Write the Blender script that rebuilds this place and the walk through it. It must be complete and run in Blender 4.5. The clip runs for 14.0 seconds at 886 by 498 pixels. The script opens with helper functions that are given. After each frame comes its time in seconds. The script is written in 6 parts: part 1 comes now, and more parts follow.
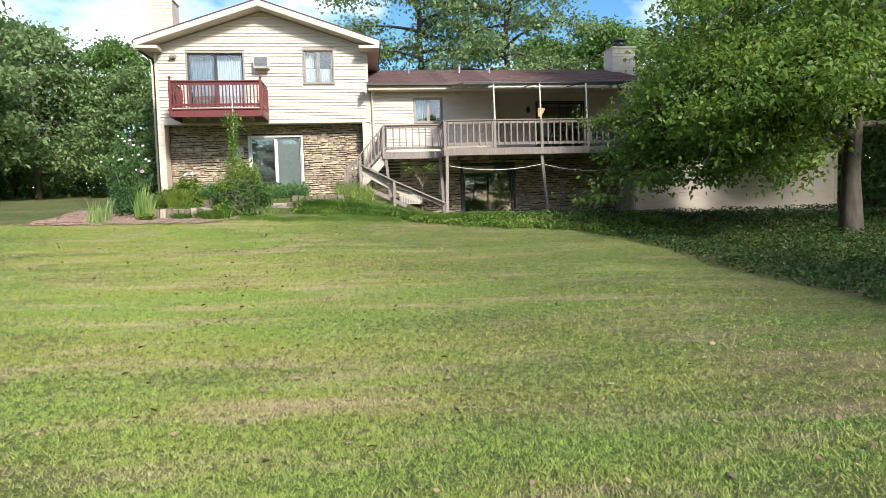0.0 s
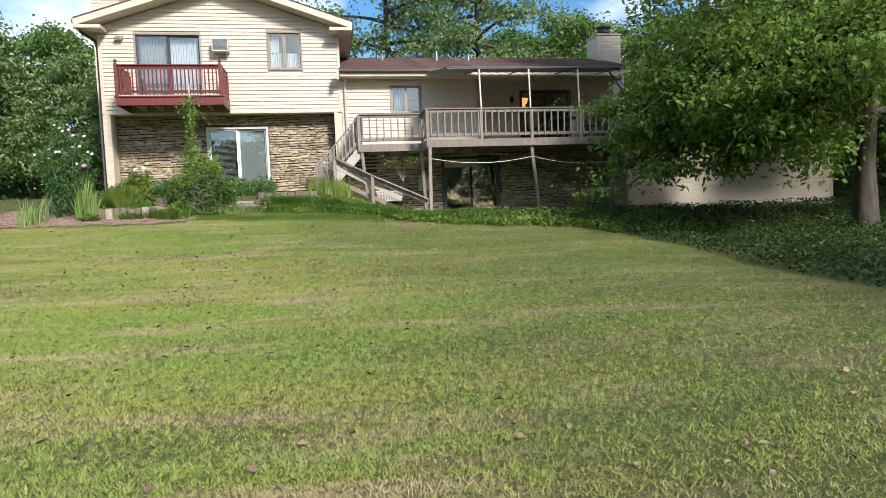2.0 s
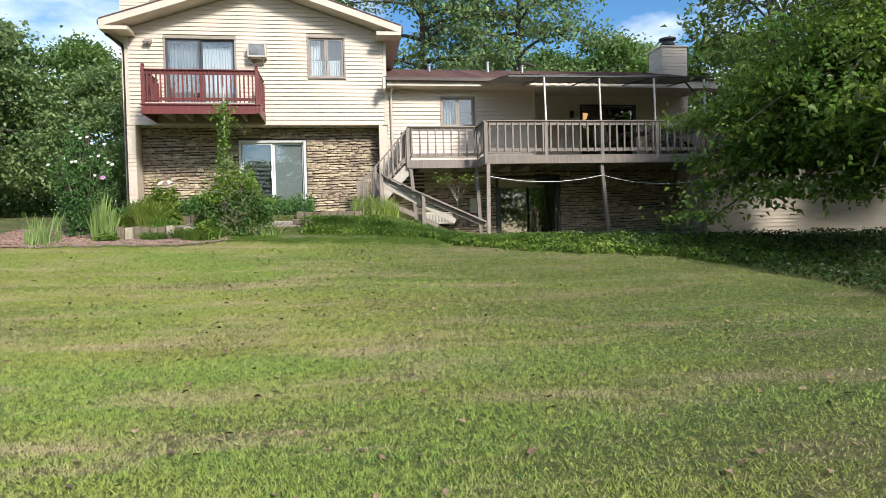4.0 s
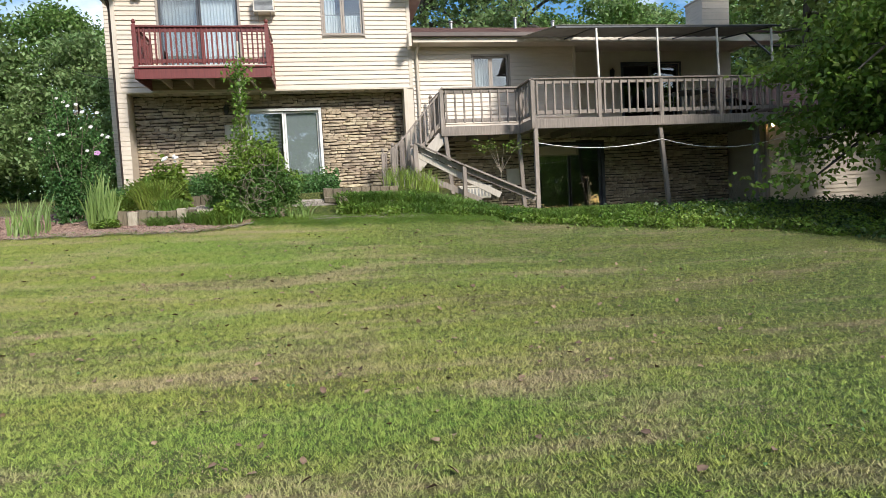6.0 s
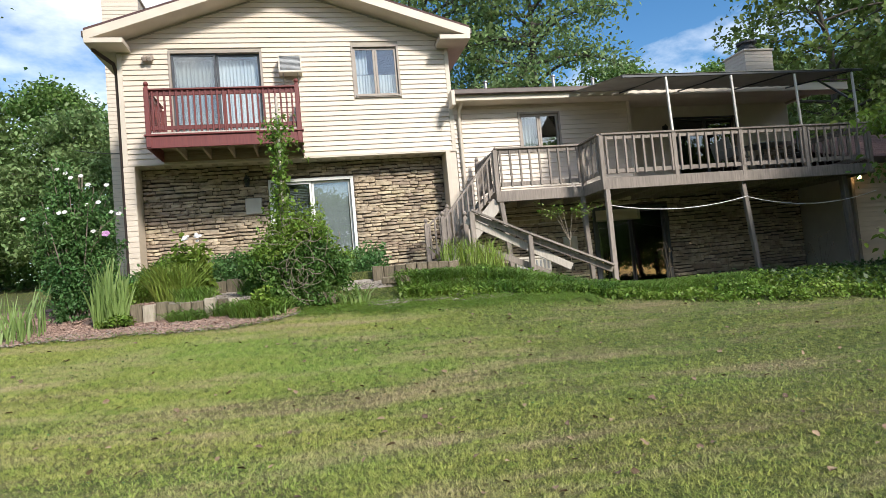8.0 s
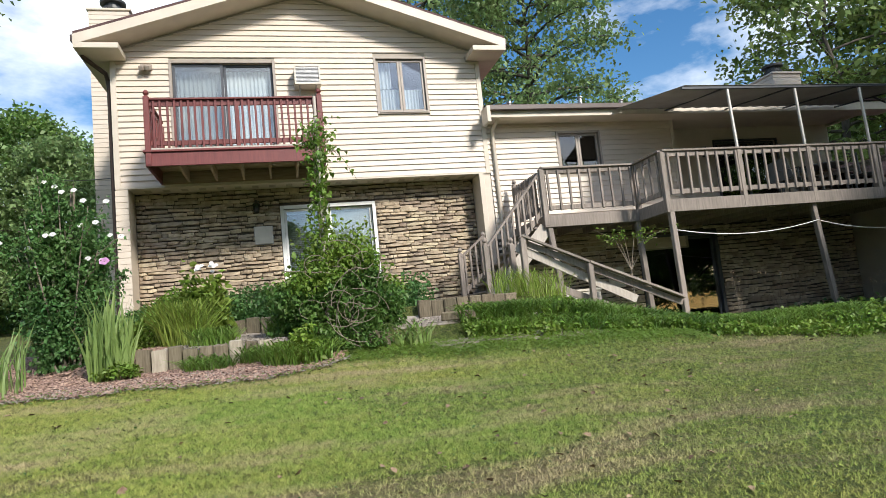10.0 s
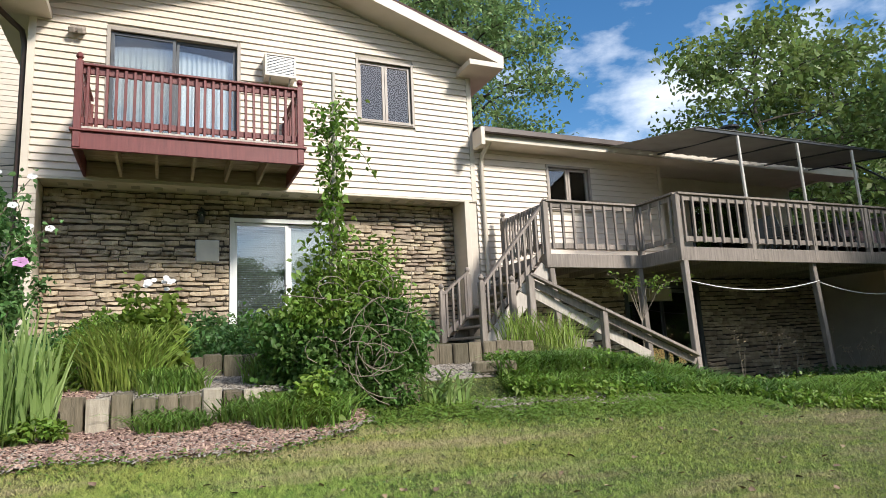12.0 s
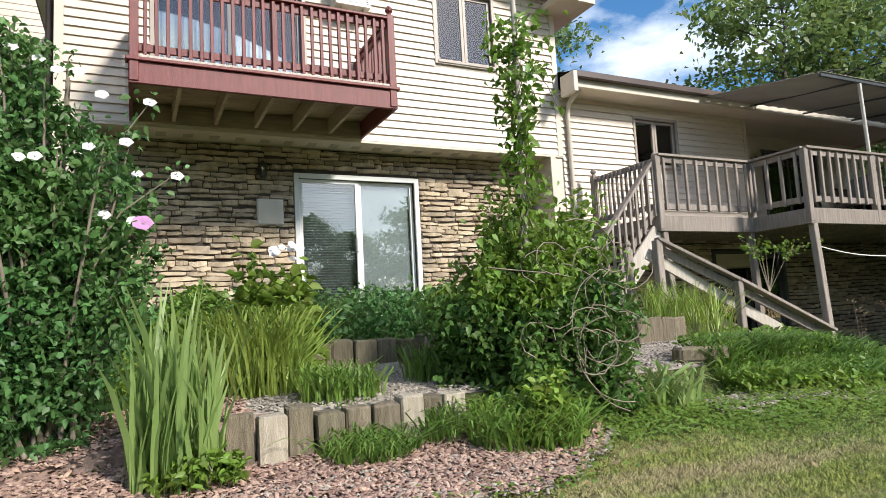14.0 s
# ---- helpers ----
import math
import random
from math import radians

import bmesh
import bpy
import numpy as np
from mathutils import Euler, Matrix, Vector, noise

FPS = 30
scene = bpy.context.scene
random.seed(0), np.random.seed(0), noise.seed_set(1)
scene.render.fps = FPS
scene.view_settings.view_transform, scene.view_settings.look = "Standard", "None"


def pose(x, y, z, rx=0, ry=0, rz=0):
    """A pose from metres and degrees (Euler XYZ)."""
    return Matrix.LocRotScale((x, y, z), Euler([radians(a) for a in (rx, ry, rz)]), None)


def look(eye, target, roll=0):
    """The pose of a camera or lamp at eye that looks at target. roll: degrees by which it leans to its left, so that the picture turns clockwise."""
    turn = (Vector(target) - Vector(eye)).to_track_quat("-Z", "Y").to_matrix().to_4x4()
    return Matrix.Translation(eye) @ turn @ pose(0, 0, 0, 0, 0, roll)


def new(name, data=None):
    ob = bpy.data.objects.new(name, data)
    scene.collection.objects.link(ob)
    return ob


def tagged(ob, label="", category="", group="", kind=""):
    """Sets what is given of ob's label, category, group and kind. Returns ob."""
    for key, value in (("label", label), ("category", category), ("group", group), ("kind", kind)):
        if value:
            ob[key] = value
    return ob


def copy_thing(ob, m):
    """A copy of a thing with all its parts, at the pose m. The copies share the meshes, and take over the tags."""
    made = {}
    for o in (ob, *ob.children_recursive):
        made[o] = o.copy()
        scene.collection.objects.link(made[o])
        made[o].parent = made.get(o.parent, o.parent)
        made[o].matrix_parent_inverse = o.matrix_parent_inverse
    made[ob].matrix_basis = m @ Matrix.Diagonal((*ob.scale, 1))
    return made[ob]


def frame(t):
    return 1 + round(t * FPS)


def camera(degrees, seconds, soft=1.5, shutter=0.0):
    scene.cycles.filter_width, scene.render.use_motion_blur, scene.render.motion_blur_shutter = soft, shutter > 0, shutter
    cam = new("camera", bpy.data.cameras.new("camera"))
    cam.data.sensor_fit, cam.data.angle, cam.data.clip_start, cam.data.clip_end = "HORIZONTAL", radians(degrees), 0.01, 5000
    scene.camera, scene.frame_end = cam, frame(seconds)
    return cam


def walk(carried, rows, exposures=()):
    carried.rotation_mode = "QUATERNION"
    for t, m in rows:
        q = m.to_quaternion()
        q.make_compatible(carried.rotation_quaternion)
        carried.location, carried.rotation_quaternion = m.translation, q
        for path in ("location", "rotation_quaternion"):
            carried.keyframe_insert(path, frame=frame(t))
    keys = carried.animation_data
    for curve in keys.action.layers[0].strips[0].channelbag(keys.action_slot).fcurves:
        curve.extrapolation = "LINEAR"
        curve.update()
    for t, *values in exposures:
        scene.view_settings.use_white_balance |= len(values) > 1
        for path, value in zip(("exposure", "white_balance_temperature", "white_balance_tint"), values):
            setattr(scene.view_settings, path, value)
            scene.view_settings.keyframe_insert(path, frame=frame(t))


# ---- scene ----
cam = camera(70.1, 14.0, soft=0.85)
PATH = [
    (0, (-0.416, 0.494, 2.469), (-0.182, 2.476, 2.343), -1.7),
    (0.5, (-0.714, 0.827, 2.461), (-0.253, 2.771, 2.368), -0.6),
    (1, (-0.866, 1.23, 2.443), (-0.49, 3.194, 2.44), -1.9),
    (1.5, (-0.94, 1.806, 2.433), (-0.35, 3.713, 2.307), -2.6),
    (2, (-0.874, 2.326, 2.4), (-0.517, 4.29, 2.27), -2.3),
    (2.5, (-1.004, 2.941, 2.4), (-0.642, 4.896, 2.182), -2.8),
    (3, (-1.094, 3.499, 2.375), (-0.761, 5.464, 2.217), -0.0),
    (3.2, (-1.185, 3.717, 2.372), (-0.885, 5.693, 2.315), -1.3),
    (5.3, (-2.115, 6.047, 2.407), (-1.802, 8.022, 2.37), -2.0),
    (5.5, (-2.267, 6.263, 2.415), (-1.972, 8.241, 2.382), -3.5),
    (6, (-2.589, 6.702, 2.465), (-2.237, 8.666, 2.337), -3.0),
    (6.1, (-2.638, 6.806, 2.469), (-2.292, 8.774, 2.372), -4.3),
    (6.5, (-2.809, 7.33, 2.507), (-2.455, 9.291, 2.682), -3.5),
    (7, (-3.086, 7.905, 2.579), (-2.688, 9.863, 2.666), -4.3),
    (7.5, (-3.337, 8.451, 2.616), (-3.04, 10.421, 2.79), -4.7),
    (8, (-3.608, 9.006, 2.666), (-3.207, 10.963, 2.763), -5.1),
    (8.1, (-3.658, 9.112, 2.667), (-3.242, 11.067, 2.711), -4.7),
    (8.5, (-3.826, 9.435, 2.638), (-3.398, 11.388, 2.716), -5.3),
    (10.8, (-4.895, 11.717, 2.791), (-4.39, 13.637, 3.031), -5.7),
    (11, (-5.0, 11.92, 2.813), (-4.552, 13.862, 2.979), -5.1),
    (11.5, (-5.257, 12.352, 2.843), (-4.67, 14.259, 2.983), -4.7),
    (12, (-5.421, 12.933, 2.889), (-4.62, 14.738, 3.213), -2.8),
    (12.5, (-5.69, 13.394, 2.928), (-4.925, 15.225, 3.177), -3.8),
    (13, (-5.962, 13.913, 3.014), (-5.155, 15.723, 3.284), -4.9),
    (13.5, (-6.29, 14.389, 3.116), (-5.569, 16.22, 3.475), -4.5),
    (14, (-6.501, 14.87, 3.149), (-5.623, 16.654, 3.356), -3.1),
]
EXPOSURES = [(0.0, 0.85), (1.0, 0.68), (3.0, 0.58), (5.5, 0.52), (7.0, 0.42), (8.0, 0.5), (11.0, 0.46), (12.0, 0.53), (14.0, 0.68)]
walk(cam, [(t, look(eye, target, roll)) for t, eye, target, roll in PATH], EXPOSURES)

# ---------------------------------------------------------------- sky and sun
SUN_TO = Vector((0.36, -0.82, 0.59)).normalized()
world = bpy.data.worlds.new("sky_world")
scene.world = world
world.use_nodes = True
wn, wl = world.node_tree.nodes, world.node_tree.links
wn.clear()
w_out = wn.new("ShaderNodeOutputWorld")
w_bg = wn.new("ShaderNodeBackground")
w_sky = wn.new("ShaderNodeTexSky")
w_sky.sky_type = "NISHITA"
w_sky.sun_disc = False
w_sky.sun_elevation = math.asin(SUN_TO.z)
w_sky.sun_rotation = math.atan2(SUN_TO.x, SUN_TO.y)
w_sky.dust_density, w_sky.ozone_density = 0.6, 2.0
w_bg.inputs["Strength"].default_value = 0.12
w_co = wn.new("ShaderNodeTexCoord")
w_map = wn.new("ShaderNodeMapping")
w_map.inputs["Scale"].default_value = (-1.0, 1.0, 2.2)
w_map.inputs["Location"].default_value = (0.35, 0.1, 0.2)
w_noise = wn.new("ShaderNodeTexNoise")
w_noise.inputs["Scale"].default_value = 2.6
w_noise.inputs["Detail"].default_value = 9.0
w_noise.inputs["Roughness"].default_value = 0.55
w_ramp = wn.new("ShaderNodeValToRGB")
w_ramp.color_ramp.elements[0].position, w_ramp.color_ramp.elements[1].position = 0.47, 0.66
w_mix = wn.new("ShaderNodeMixRGB")
w_mix.inputs["Color2"].default_value = (9.5, 9.8, 10.2, 1)
wl.new(w_co.outputs["Generated"], w_map.inputs["Vector"])
wl.new(w_map.outputs["Vector"], w_noise.inputs["Vector"])
wl.new(w_noise.outputs["Fac"], w_ramp.inputs["Fac"])
wl.new(w_ramp.outputs["Color"], w_mix.inputs["Fac"])
w_hue = wn.new("ShaderNodeHueSaturation")
w_hue.inputs["Saturation"].default_value = 1.3
wl.new(w_sky.outputs["Color"], w_hue.inputs["Color"])
wl.new(w_hue.outputs["Color"], w_mix.inputs["Color1"])
wl.new(w_mix.outputs["Color"], w_bg.inputs["Color"])
wl.new(w_bg.outputs["Background"], w_out.inputs["Surface"])

sun = new("sun", bpy.data.lights.new("sun", "SUN"))
sun.data.energy, sun.data.angle, sun.data.color = 3.7, radians(9.0), (1.0, 0.95, 0.86)
sun.matrix_world = look((0, 0, 30), Vector((0, 0, 30)) - SUN_TO)


# ---------------------------------------------------------------- materials
def material(name, low, high, rough=0.7, scale=6.0, bump=0.2, bump_scale=60.0, stretch=(1, 1, 1), metal=0.0, vary=0.0,
             stain=None, stain_scale=1.2, stain_amount=0.35, translucent=0.0, island=False, stain_stretch=(1, 1, 1), soft_up=False, stain_edge=(0.48, 0.72)):
    """Two-scale noise colour with relief; vary: brightness spread from piece to piece."""
    m = bpy.data.materials.new(name)
    m.use_nodes = True
    n, l = m.node_tree.nodes, m.node_tree.links
    n.clear()
    out, bsdf = n.new("ShaderNodeOutputMaterial"), n.new("ShaderNodeBsdfPrincipled")
    co, mp = n.new("ShaderNodeTexCoord"), n.new("ShaderNodeMapping")
    geo = n.new("ShaderNodeNewGeometry")
    mp.inputs["Scale"].default_value = stretch
    l.new(geo.outputs["Position"], mp.inputs["Vector"])
    t1 = n.new("ShaderNodeTexNoise")
    t1.inputs["Scale"].default_value, t1.inputs["Detail"].default_value = scale, 8.0
    l.new(mp.outputs["Vector"], t1.inputs["Vector"])
    mix = n.new("ShaderNodeMixRGB")
    mix.inputs["Color1"].default_value, mix.inputs["Color2"].default_value = (*low, 1), (*high, 1)
    ramp = n.new("ShaderNodeValToRGB")
    ramp.color_ramp.elements[0].position, ramp.color_ramp.elements[1].position = 0.3, 0.7
    l.new(t1.outputs["Fac"], ramp.inputs["Fac"])
    l.new(ramp.outputs["Color"], mix.inputs["Fac"])
    colour = mix.outputs["Color"]
    if stain:
        t2 = n.new("ShaderNodeTexNoise")
        t2.inputs["Scale"].default_value, t2.inputs["Detail"].default_value = stain_scale, 6.0
        mp2 = n.new("ShaderNodeMapping")
        mp2.inputs["Scale"].default_value = stain_stretch
        l.new(geo.outputs["Position"], mp2.inputs["Vector"])
        l.new(mp2.outputs["Vector"], t2.inputs["Vector"])
        r2 = n.new("ShaderNodeValToRGB")
        r2.color_ramp.elements[0].position, r2.color_ramp.elements[1].position = stain_edge
        r2.color_ramp.elements[1].color = (stain_amount, stain_amount, stain_amount, 1)
        l.new(t2.outputs["Fac"], r2.inputs["Fac"])
        m2 = n.new("ShaderNodeMixRGB")
        m2.inputs["Color2"].default_value = (*stain, 1)
        l.new(r2.outputs["Color"], m2.inputs["Fac"])
        l.new(colour, m2.inputs["Color1"])
        colour = m2.outputs["Color"]
    if vary:
        rnd = geo.outputs["Random Per Island"] if island else n.new("ShaderNodeObjectInfo").outputs["Random"]
        rr = n.new("ShaderNodeMapRange")
        rr.inputs["To Min"].default_value, rr.inputs["To Max"].default_value = 1 - vary, 1 + vary
        l.new(rnd, rr.inputs["Value"])
        hs = n.new("ShaderNodeHueSaturation")
        l.new(rr.outputs["Result"], hs.inputs["Value"])
        if island:
            hh = n.new("ShaderNodeMapRange")
            hh.inputs["To Min"].default_value, hh.inputs["To Max"].default_value = 0.485, 0.512
            l.new(rnd, hh.inputs["Value"])
            l.new(hh.outputs["Result"], hs.inputs["Hue"])
        l.new(colour, hs.inputs["Color"])
        colour = hs.outputs["Color"]
    l.new(colour, bsdf.inputs["Base Color"])
    bsdf.inputs["Roughness"].default_value, bsdf.inputs["Metallic"].default_value = rough, metal
    if bump:
        t3 = n.new("ShaderNodeTexNoise")
        t3.inputs["Scale"].default_value, t3.inputs["Detail"].default_value = bump_scale, 4.0
        l.new(mp.outputs["Vector"], t3.inputs["Vector"])
        bp = n.new("ShaderNodeBump")
        bp.inputs["Strength"].default_value, bp.inputs["Distance"].default_value = bump, 0.01
        l.new(t3.outputs["Fac"], bp.inputs["Height"])
        l.new(bp.outputs["Normal"], bsdf.inputs["Normal"])
    if soft_up:
        half, add = n.new("ShaderNodeVectorMath"), n.new("ShaderNodeVectorMath")
        half.operation, half.inputs["Scale"].default_value = "SCALE", 0.45
        add.inputs[1].default_value = (0, 0, 1)
        l.new(geo.outputs["Normal"], half.inputs[0])
        l.new(half.outputs["Vector"], add.inputs[0])
        l.new(add.outputs["Vector"], bsdf.inputs["Normal"])
    surface = bsdf.outputs["BSDF"]
    if translucent:
        tr, ms = n.new("ShaderNodeBsdfTranslucent"), n.new("ShaderNodeMixShader")
        l.new(colour, tr.inputs["Color"])
        ms.inputs["Fac"].default_value = translucent
        l.new(surface, ms.inputs[1])
        l.new(tr.outputs["BSDF"], ms.inputs[2])
        surface = ms.outputs["Shader"]
    l.new(surface, out.inputs["Surface"])
    return m


def turf_material(name, dark, light, dry, island=False, soft=0.0):
    """Tufted grass: small tufts, broad bands and dry streaks over one another."""
    m = bpy.data.materials.new(name)
    m.use_nodes = True
    n, l = m.node_tree.nodes, m.node_tree.links
    bsdf = n["Principled BSDF"]
    bsdf.inputs["Roughness"].default_value = 0.85
    geo = n.new("ShaderNodeNewGeometry")

    def noise_ramp(scale, stretch, detail, rough, lo, hi, top=1.0):
        mp, t, r = n.new("ShaderNodeMapping"), n.new("ShaderNodeTexNoise"), n.new("ShaderNodeMapRange")
        mp.inputs["Scale"].default_value = stretch
        t.inputs["Scale"].default_value, t.inputs["Detail"].default_value, t.inputs["Roughness"].default_value = scale, detail, rough
        r.inputs["From Min"].default_value, r.inputs["From Max"].default_value, r.inputs["To Max"].default_value = lo, hi, top
        l.new(geo.outputs["Position"], mp.inputs["Vector"])
        l.new(mp.outputs["Vector"], t.inputs["Vector"])
        l.new(t.outputs["Fac"], r.inputs["Value"])
        return r.outputs["Result"]

    def blend(fac, a, b):
        mx = n.new("ShaderNodeMixRGB")
        l.new(fac, mx.inputs["Fac"])
        for k, v in (("Color1", a), ("Color2", b)):
            if isinstance(v, tuple):
                mx.inputs[k].default_value = (*v, 1)
            else:
                l.new(v, mx.inputs[k])
        return mx.outputs["Color"]

    tuft = noise_ramp(17.0, (1, 0.8, 1), 7.0, 0.78, 0.39, 0.61)
    colour = blend(tuft, dark, light)
    band = noise_ramp(0.55, (0.35, 1.6, 1), 5.0, 0.6, 0.38, 0.62)
    lush = blend(tuft, tuple(c * k for c, k in zip(dark, (0.75, 0.98, 0.9))), tuple(c * k for c, k in zip(light, (0.78, 0.99, 0.85))))
    colour = blend(band, lush, colour)
    colour = blend(noise_ramp(0.95, (0.42, 1.9, 1), 12.0, 0.76, 0.495, 0.64, 0.8), colour, dry)
    colour = blend(noise_ramp(3.2, (0.6, 1.2, 1), 9.0, 0.75, 0.55, 0.70, 0.4), colour, tuple(c * 0.75 for c in dry))
    hs = n.new("ShaderNodeHueSaturation")
    l.new(colour, hs.inputs["Color"])
    val = n.new("ShaderNodeMapRange")
    val.inputs["To Min"].default_value, val.inputs["To Max"].default_value = (0.74, 1.26) if island else (0.6, 1.3)
    l.new(geo.outputs["Random Per Island"] if island else noise_ramp(60.0, (1, 1, 1), 3.0, 0.6, 0.3, 0.7), val.inputs["Value"])
    l.new(val.outputs["Result"], hs.inputs["Value"])
    l.new(hs.outputs["Color"], bsdf.inputs["Base Color"])
    if soft:
        half, add = n.new("ShaderNodeVectorMath"), n.new("ShaderNodeVectorMath")
        half.operation, half.inputs["Scale"].default_value = "SCALE", soft
        add.inputs[1].default_value = (0, 0, 1)
        l.new(geo.outputs["Normal"], half.inputs[0])
        l.new(half.outputs["Vector"], add.inputs[0])
        l.new(add.outputs["Vector"], bsdf.inputs["Normal"])
    else:
        bp = n.new("ShaderNodeBump")
        bp.inputs["Strength"].default_value, bp.inputs["Distance"].default_value = 1.0, 0.05
        l.new(tuft, bp.inputs["Height"])
        l.new(bp.outputs["Normal"], bsdf.inputs["Normal"])
    return m


def glass_material(name, tint=(0.9, 0.95, 0.95)):
    m = bpy.data.materials.new(name)
    m.use_nodes = True
    n, l = m.node_tree.nodes, m.node_tree.links
    n.clear()
    out, mix = n.new("ShaderNodeOutputMaterial"), n.new("ShaderNodeMixShader")
    clear, gloss, fr = n.new("ShaderNodeBsdfTransparent"), n.new("ShaderNodeBsdfGlossy"), n.new("ShaderNodeFresnel")
    clear.inputs["Color"].default_value = (*tint, 1)
    gloss.inputs["Roughness"].default_value = 0.01
    fr.inputs["IOR"].default_value = 2.3
    l.new(fr.outputs["Fac"], mix.inputs["Fac"])
    l.new(clear.outputs["BSDF"], mix.inputs[1])
    l.new(gloss.outputs["BSDF"], mix.inputs[2])
    l.new(mix.outputs["Shader"], out.inputs["Surface"])
    return m


SIDING = material("vinyl_siding", (0.59, 0.505, 0.42), (0.66, 0.57, 0.475), 0.5, 2.0, 0.05, 90, (1, 1, 6), vary=0.03, stain=(0.5, 0.43, 0.33), stain_amount=0.25)
TRIM = material("beige_trim", (0.56, 0.485, 0.40), (0.63, 0.555, 0.46), 0.5, 3, 0.05, 80, stain=(0.45, 0.4, 0.32))
FRAME = material("taupe_window_frame", (0.29, 0.24, 0.205), (0.35, 0.30, 0.255), 0.45, 5, 0.05)
WHITE = material("white_vinyl", (0.72, 0.72, 0.70), (0.8, 0.8, 0.78), 0.4, 4, 0.03)
DARK = material("dark_door_frame", (0.045, 0.05, 0.06), (0.07, 0.075, 0.085), 0.4, 5, 0.03)
SHEATH = material("wall_sheathing", (0.36, 0.32, 0.26), (0.42, 0.37, 0.30), 0.8, 3, 0.1)
SHINGLE = material("brown_shingle", (0.075, 0.042, 0.04), (0.13, 0.075, 0.068), 0.9, 9, 0.5, 120, vary=0.18, island=True)
GUTTER = material("brown_gutter", (0.055, 0.035, 0.03), (0.085, 0.055, 0.045), 0.4, 3, 0.05)
STONE = material("ledge_stone", (0.31, 0.235, 0.16), (0.56, 0.46, 0.335), 0.85, 7, 0.7, 40, vary=0.28, stain=(0.17, 0.15, 0.13), stain_scale=2.5, stain_amount=0.5)
STONE_ISLE = material("ledge_stone_course", (0.30, 0.23, 0.155), (0.54, 0.445, 0.325), 0.85, 7, 0.7, 40, vary=0.28, island=True, stain=(0.16, 0.15, 0.13), stain_scale=2.5)
MORTAR = material("dark_mortar", (0.045, 0.035, 0.028), (0.09, 0.07, 0.055), 0.95, 12, 0.5)
REDWOOD = material("red_stained_wood", (0.115, 0.022, 0.021), (0.185, 0.038, 0.034), 0.5, 5, 0.25, 40, (6, 6, 0.6), vary=0.08, stain=(0.1, 0.03, 0.025))
GREYWOOD = material("weathered_wood", (0.21, 0.175, 0.15), (0.33, 0.28, 0.245), 0.85, 5, 0.4, 45, (7, 7, 0.8), vary=0.14, stain=(0.13, 0.115, 0.10))
PALEWOOD = material("pale_painted_wood", (0.42, 0.37, 0.32), (0.55, 0.5, 0.44), 0.8, 5, 0.3, 45, (7, 7, 1))
TIMBER = material("old_timber", (0.11, 0.09, 0.06), (0.23, 0.19, 0.135), 0.95, 6, 0.8, 50, (8, 8, 1), vary=0.25, stain=(0.10, 0.115, 0.06))
PALETIMBER = material("bleached_timber", (0.36, 0.31, 0.24), (0.50, 0.44, 0.35), 0.95, 6, 0.8, 50, (8, 8, 1), vary=0.1)
# brown of the balcony underside, lifted to stand for light bounced off the ground
BOUNCE_BROWN = material("bounce_lit_brown_board", (0.30, 0.225, 0.16), (0.44, 0.34, 0.25), 0.85, 5, 0.3, 45, (0.8, 7, 7), vary=0.12)
GLASS = glass_material("window_glass")
CURTAIN = material("sheer_curtain", (0.62, 0.66, 0.72), (0.74, 0.77, 0.82), 0.9, 3, 0.1, translucent=0.3)
BLIND = material("grey_screen", (0.17, 0.19, 0.20), (0.22, 0.24, 0.25), 0.8, 40, 0.1, 300)
INNER = material("dim_interior", (0.18, 0.17, 0.15), (0.24, 0.22, 0.2), 0.9, 2, 0)
METAL = material("galvanised_metal", (0.30, 0.30, 0.30), (0.42, 0.42, 0.42), 0.4, 8, 0.1, metal=0.8)
BLACK = material("black_metal", (0.02, 0.02, 0.022), (0.04, 0.04, 0.042), 0.45, 8, 0.1)
APPLIANCE = material("cream_enamel", (0.55, 0.5, 0.43), (0.64, 0.59, 0.51), 0.45, 6, 0.05)
CANVAS = material("grey_awning_cloth", (0.30, 0.285, 0.265), (0.38, 0.36, 0.335), 0.9, 2, 0.2, 50, stain=(0.19, 0.18, 0.165), translucent=0.2)
AWNMETAL = material("awning_tube", (0.50, 0.48, 0.45), (0.6, 0.58, 0.54), 0.45, 9, 0.05, metal=0.3)
BARK = material("grey_bark", (0.055, 0.046, 0.038), (0.12, 0.105, 0.088), 0.95, 8, 0.9, 25, (1, 1, 0.25))


# ---------------------------------------------------------------- building helpers
def mesh_of(bm, name, mat):
    me = bpy.data.meshes.new(name)
    bm.to_mesh(me)
    bm.free()
    me.materials.append(mat)
    return me


def part(name, bm, mat, parent=None, label=""):
    ob = new(name, bm if isinstance(bm, bpy.types.Mesh) else mesh_of(bm, name, mat))
    if parent is not None:
        ob.parent = parent
    return tagged(ob, label) if label else ob


def thing(name, label, category, group="", kind="", at=(0, 0, 0)):
    ob = new(name)
    ob.location = at
    ob.empty_display_size = 0.2
    return tagged(ob, label, category, group, kind)


def fast_mesh(name, verts, faces, mat):
    """A mesh from arrays: verts (n, 3), faces (m, k)."""
    verts, faces = np.asarray(verts, dtype=np.float32), np.asarray(faces, dtype=np.int32)
    me = bpy.data.meshes.new(name)
    me.vertices.add(len(verts))
    me.vertices.foreach_set("co", verts.ravel())
    m, k = faces.shape
    me.loops.add(m * k)
    me.loops.foreach_set("vertex_index", faces.ravel())
    me.polygons.add(m)
    me.polygons.foreach_set("loop_start", np.arange(m, dtype=np.int32) * k)
    me.update(calc_edges=True)
    me.materials.append(mat)
    return me


